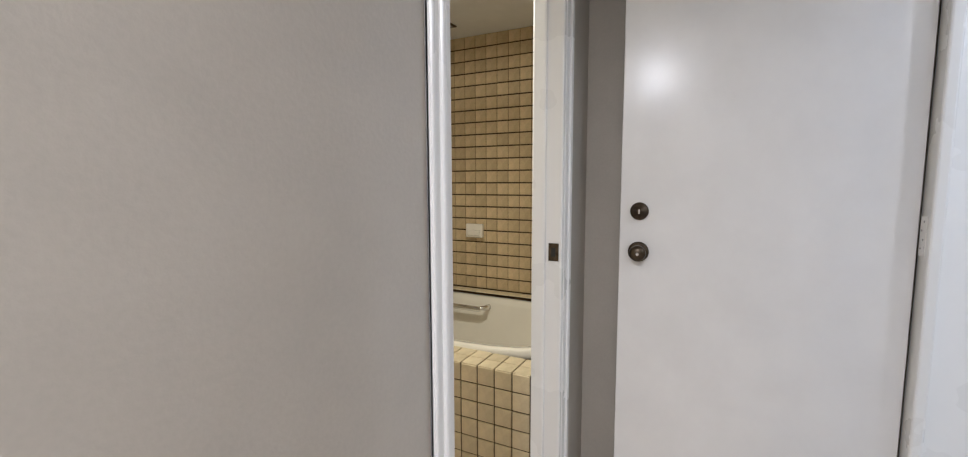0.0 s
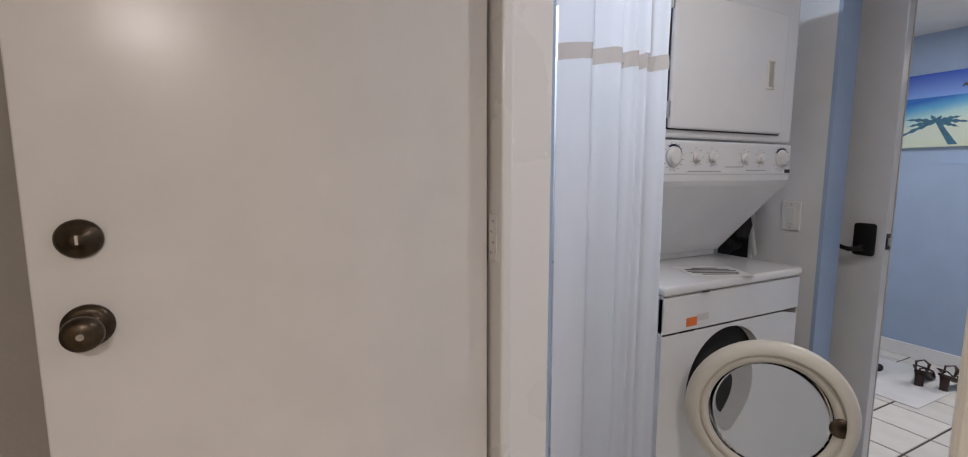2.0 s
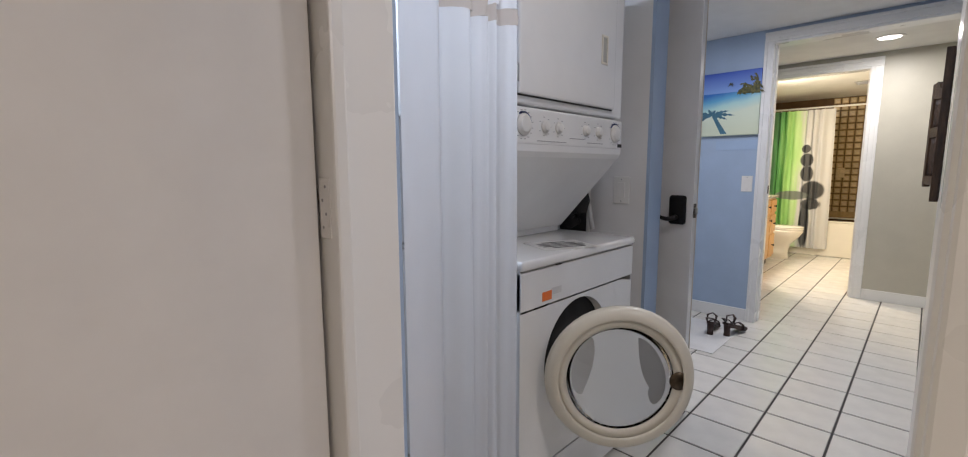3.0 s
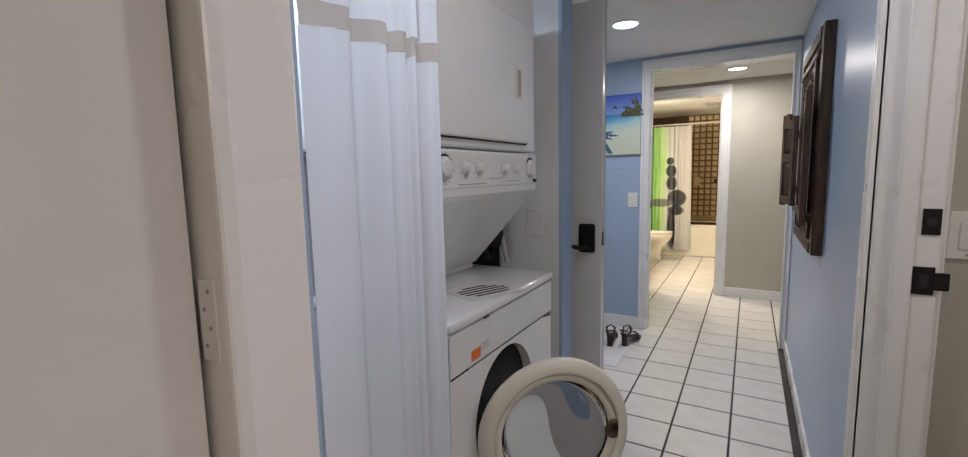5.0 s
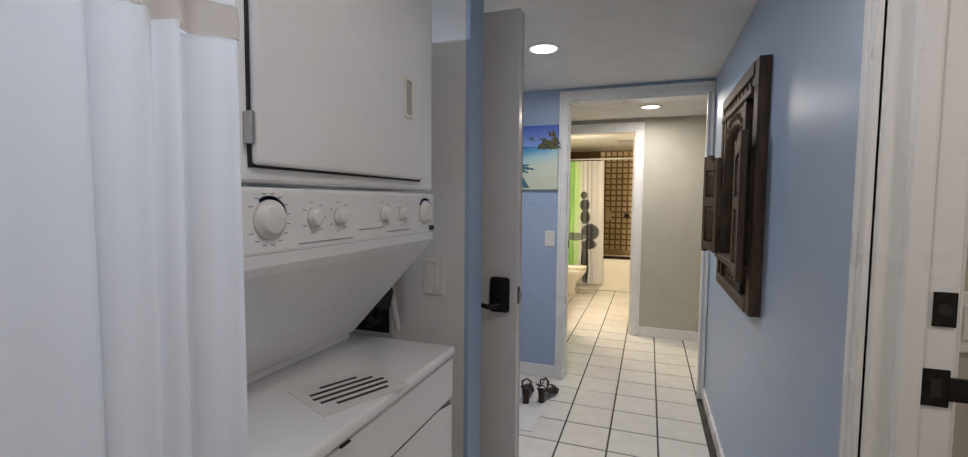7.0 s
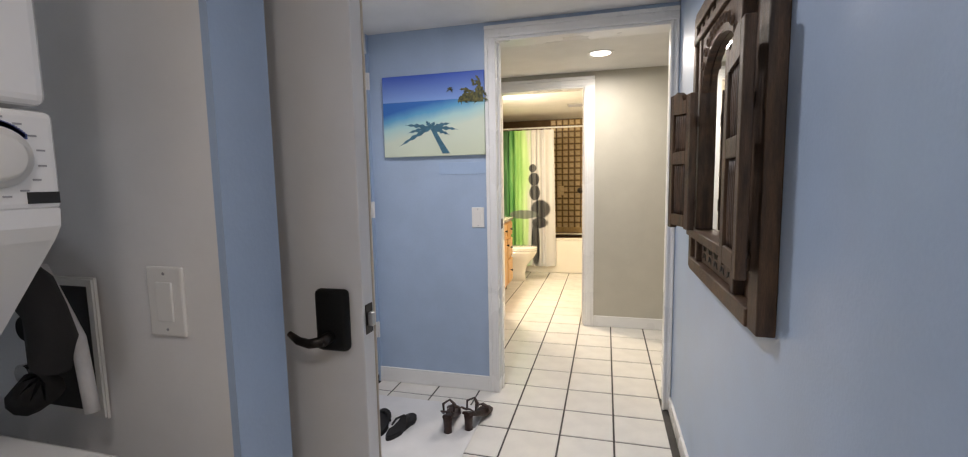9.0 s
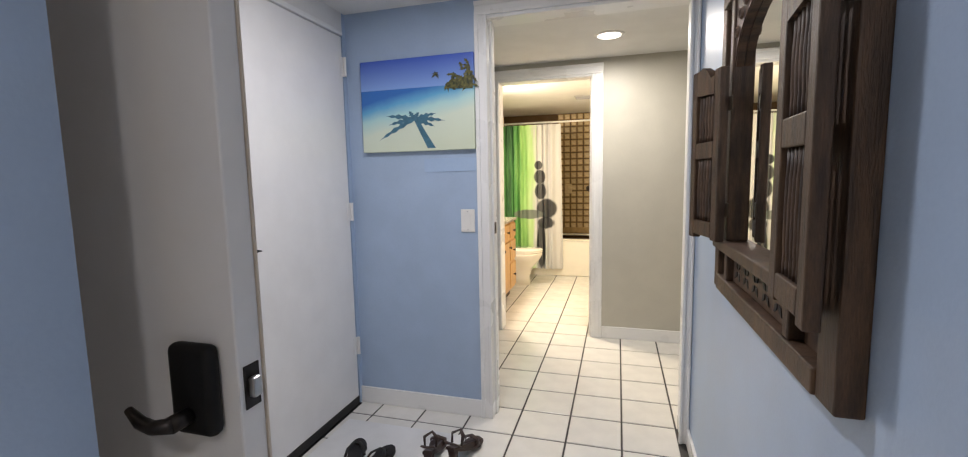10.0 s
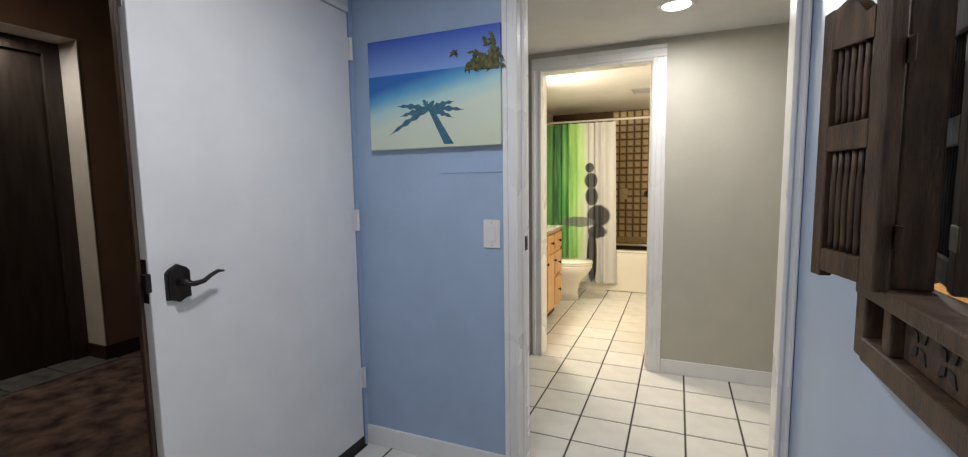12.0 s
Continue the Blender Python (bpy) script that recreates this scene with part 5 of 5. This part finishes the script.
def basin(x0, x1, y0, y1, z1, depth, seg=10):
    """A tub shell: rounded rim and sloping inside."""
    bm = bmesh.new()
    cx, cyy = (x0 + x1) / 2, (y0 + y1) / 2
    levels = [(1.0, z1 - 0.02), (1.0, z1 + 0.012), (0.97, z1 + 0.018), (0.88, z1 + 0.012), (0.85, z1 - 0.02), (0.80, z1 - depth * 0.7), (0.72, z1 - depth * 0.95), (0.5, z1 - depth)]
    n = 56
    rings = []
    for f, z in levels:
        r = []
        for k in range(n):
            a = 2 * math.pi * k / n
            p = 5.0
            c, s = math.cos(a), math.sin(a)
            rr = (abs(c) ** p + abs(s) ** p) ** (-1 / p)
            r.append(bm.verts.new((cx + (x1 - x0) / 2 * rr * c * f, cyy + ((y1 - y0) / 2 - (1 - f) * (x1 - x0) / 2) * rr * s, z)))
        rings.append(r)
    for r0, r1 in zip(rings, rings[1:]):
        for k in range(n):
            bm.faces.new((r0[k], r0[(k + 1) % n], r1[(k + 1) % n], r1[k]))
    bm.faces.new(rings[-1])
    bmesh.ops.recalc_face_normals(bm, faces=bm.faces[:])
    return bm


part("shell", basin(-0.84, 0.0, -0.98, 0.95, DZ - 0.005, 0.40), PORCELAIN, tub, smooth=True)
part("grab_bar", sweep([(-0.79, -0.03, DZ - 0.04), (-0.73, -0.02, DZ - 0.04), (-0.715, 0.01, DZ - 0.046), (-0.715, 0.27, DZ - 0.046), (-0.73, 0.30, DZ - 0.04), (-0.79, 0.31, DZ - 0.04)], 0.016), CHROME, tub, "chrome grab bar", True)
for y, z in ((-0.07, DZ - 0.07), (-0.35, DZ - 0.24), (0.12, DZ - 0.30), (0.30, DZ - 0.30)):
    part("jet", turned([(0, 0.026), (0.008, 0.024), (0.010, 0.012)], (-0.775 + 0.0, y, z), (1, y, z), 18), BRONZE, tub, "bronze water jet", True)
soap = holder("soap_dish", (-2.522, -1.20, 0.957), "cream ceramic soap dish set in tiles", "soap dish")
part("dish", box((0.0, -0.06, -0.045), (0.03, 0.06, 0.045), 0.008, seg=3), PORCELAIN, soap)
part("tray", box((0.028, -0.045, -0.03), (0.04, 0.045, 0.005), 0.006), PORCELAIN, soap)
towel = holder("bath_curtain", (-1.40, -1.50, 0), "white textured curtain hanging by the tub", "curtain")
part("cloth", folds(0, 0.58, 0.12, 2.05, 4.5, 0.03, 0, 0.06, 100, 20, 0.4), TERRY, towel, smooth=True)
part("rod", tube((0.0, -0.84, 2.06), (0.0, 1.18, 2.06), 0.012), CHROME, towel, smooth=True)

# ---- tiles ----


def tile_mesh(name, w, h, t, mat, bevel):
    """Flat in x and y, its top at z = 0, with a worn edge."""
    bm = bmesh.new()
    a, b = w / 2, h / 2
    lo = [bm.verts.new((x, y, -t)) for x, y in ((-a, -b), (a, -b), (a, b), (-a, b))]
    mid_r = [bm.verts.new((x, y, -bevel)) for x, y in ((-a, -b), (a, -b), (a, b), (-a, b))]
    hi = [bm.verts.new((x, y, 0)) for x, y in ((-a + bevel, -b + bevel), (a - bevel, -b + bevel), (a - bevel, b - bevel), (-a + bevel, b - bevel))]
    for r0, r1 in ((lo, mid_r), (mid_r, hi)):
        for k in range(4):
            bm.faces.new((r0[k], r0[(k + 1) % 4], r1[(k + 1) % 4], r1[k]))
    bm.faces.new(hi)
    return finish(bm, name, mat)


def lay(me, spots, parent, facing, jitter=0.0006):
    """Tiles at spots; the 300 first are objects, the others are joined."""
    rng = random.Random(11)
    turn = {"z": Matrix.Identity(4), "x": pose(0, 0, 0, 0, 90, 0), "-y": pose(0, 0, 0, 90, 0, 0)}[facing]
    inv = parent.matrix_world.inverted()
    rest = bmesh.new()
    for k, p in enumerate(spots):
        m = inv @ Matrix.Translation(p) @ turn @ pose(0, 0, rng.uniform(-jitter, 0), rng.uniform(-0.1, 0.1), rng.uniform(-0.1, 0.1), 0)
        if k < 300:
            ob = new("tile", me)
            ob.parent = parent
            ob.matrix_local = m
        else:
            tmp = me.copy()
            tmp.transform(m)
            rest.from_mesh(tmp)
            bpy.data.meshes.remove(tmp)
    if len(spots) > 300:
        ob = new("tile_field", finish(rest, "tile_field", me.materials[0]))
        ob.parent = parent
        tagged(ob, kind="stuff")
    else:
        rest.free()


TP, TY = 0.2650, 0.2605
ft = tile_mesh("floor_tile", TP - 0.009, TY - 0.010, 0.008, FLOOR_TILE, 0.0025)
spots = []
for j in range(-16, 14):
    for i in range(-8, 9):
        x, y = -1.008 + TP * (i + 0.5), 4.876 + TY * (j + 0.5)
        if y < 0.75 or y > 8.05:
            continue
        if y < 4.3 and not (-2.52 < x < -0.62):
            continue
        if 4.3 <= y < 5.7 and not (-2.8 < x < 0.5):
            continue
        if y >= 5.7 and not (-2.6 < x < -0.95):
            continue
        spots.append((x, y, 0.0))
spots.sort(key=lambda p: abs(p[0] + 1.2) + 0.6 * abs(p[1] - 4.2))
lay(ft, spots, floor, "z")
S = 0.0765
wt = tile_mesh("wall_tile", S - 0.0075, S - 0.0028, 0.006, WALL_TILE, 0.002)
spots = [(-2.524, -0.36 - S * (i + 0.5), DZ + 0.036 + S * (j + 0.5)) for j in range(24) for i in range(28) if DZ + 0.036 + S * j < CEIL]
spots.sort(key=lambda p: abs(p[1] + 0.95) + 0.5 * abs(p[2] - 1.3))
lay(wt, spots, tub_wall, "x")
dt = tile_mesh("deck_tile", S - 0.005, S - 0.005, 0.006, DECK_TILE, 0.002)
lay(dt, [(DX, -0.40 - S * (i + 0.5), DZ - 0.003 - S * (j + 0.5)) for j in range(7) for i in range(24)], deck, "x")
lay(dt, [(DX - S * (k + 0.5), -0.40 - S * (i + 0.5), DZ) for k in range(2) for i in range(24)], deck, "z")
lay(dt, [(DX - 1.052 + S * 0.5 + 0.004, -0.40 - S * (i + 0.5), DZ + 0.034) for i in range(24)], deck, "z")
O = 0.0905
ot = tile_mesh("olive_tile", O - 0.012, O - 0.012, 0.007, OLIVE_TILE, 0.003)
oc = tile_mesh("olive_tile_centre", O - 0.036, O - 0.036, 0.004, OLIVE_LIGHT, 0.002)
spots = [(-0.97 - O * (i + 0.5), 8.632, CEIL - 0.004 - O * (j + 0.5)) for j in range(18) for i in range(10)]
lay(ot, spots, bath_back, "-y", 0.0003)
for ob in list(bath_back.children):
    c = new("tile_centre", oc)
    c.parent = ob
    c.location = (0, 0, 0.003)
part("upper_ledge", box((-2.66, 8.60, 0.485), (-0.95, 8.64, 0.565), 0.004), OLIVE_TILE, bath_back)
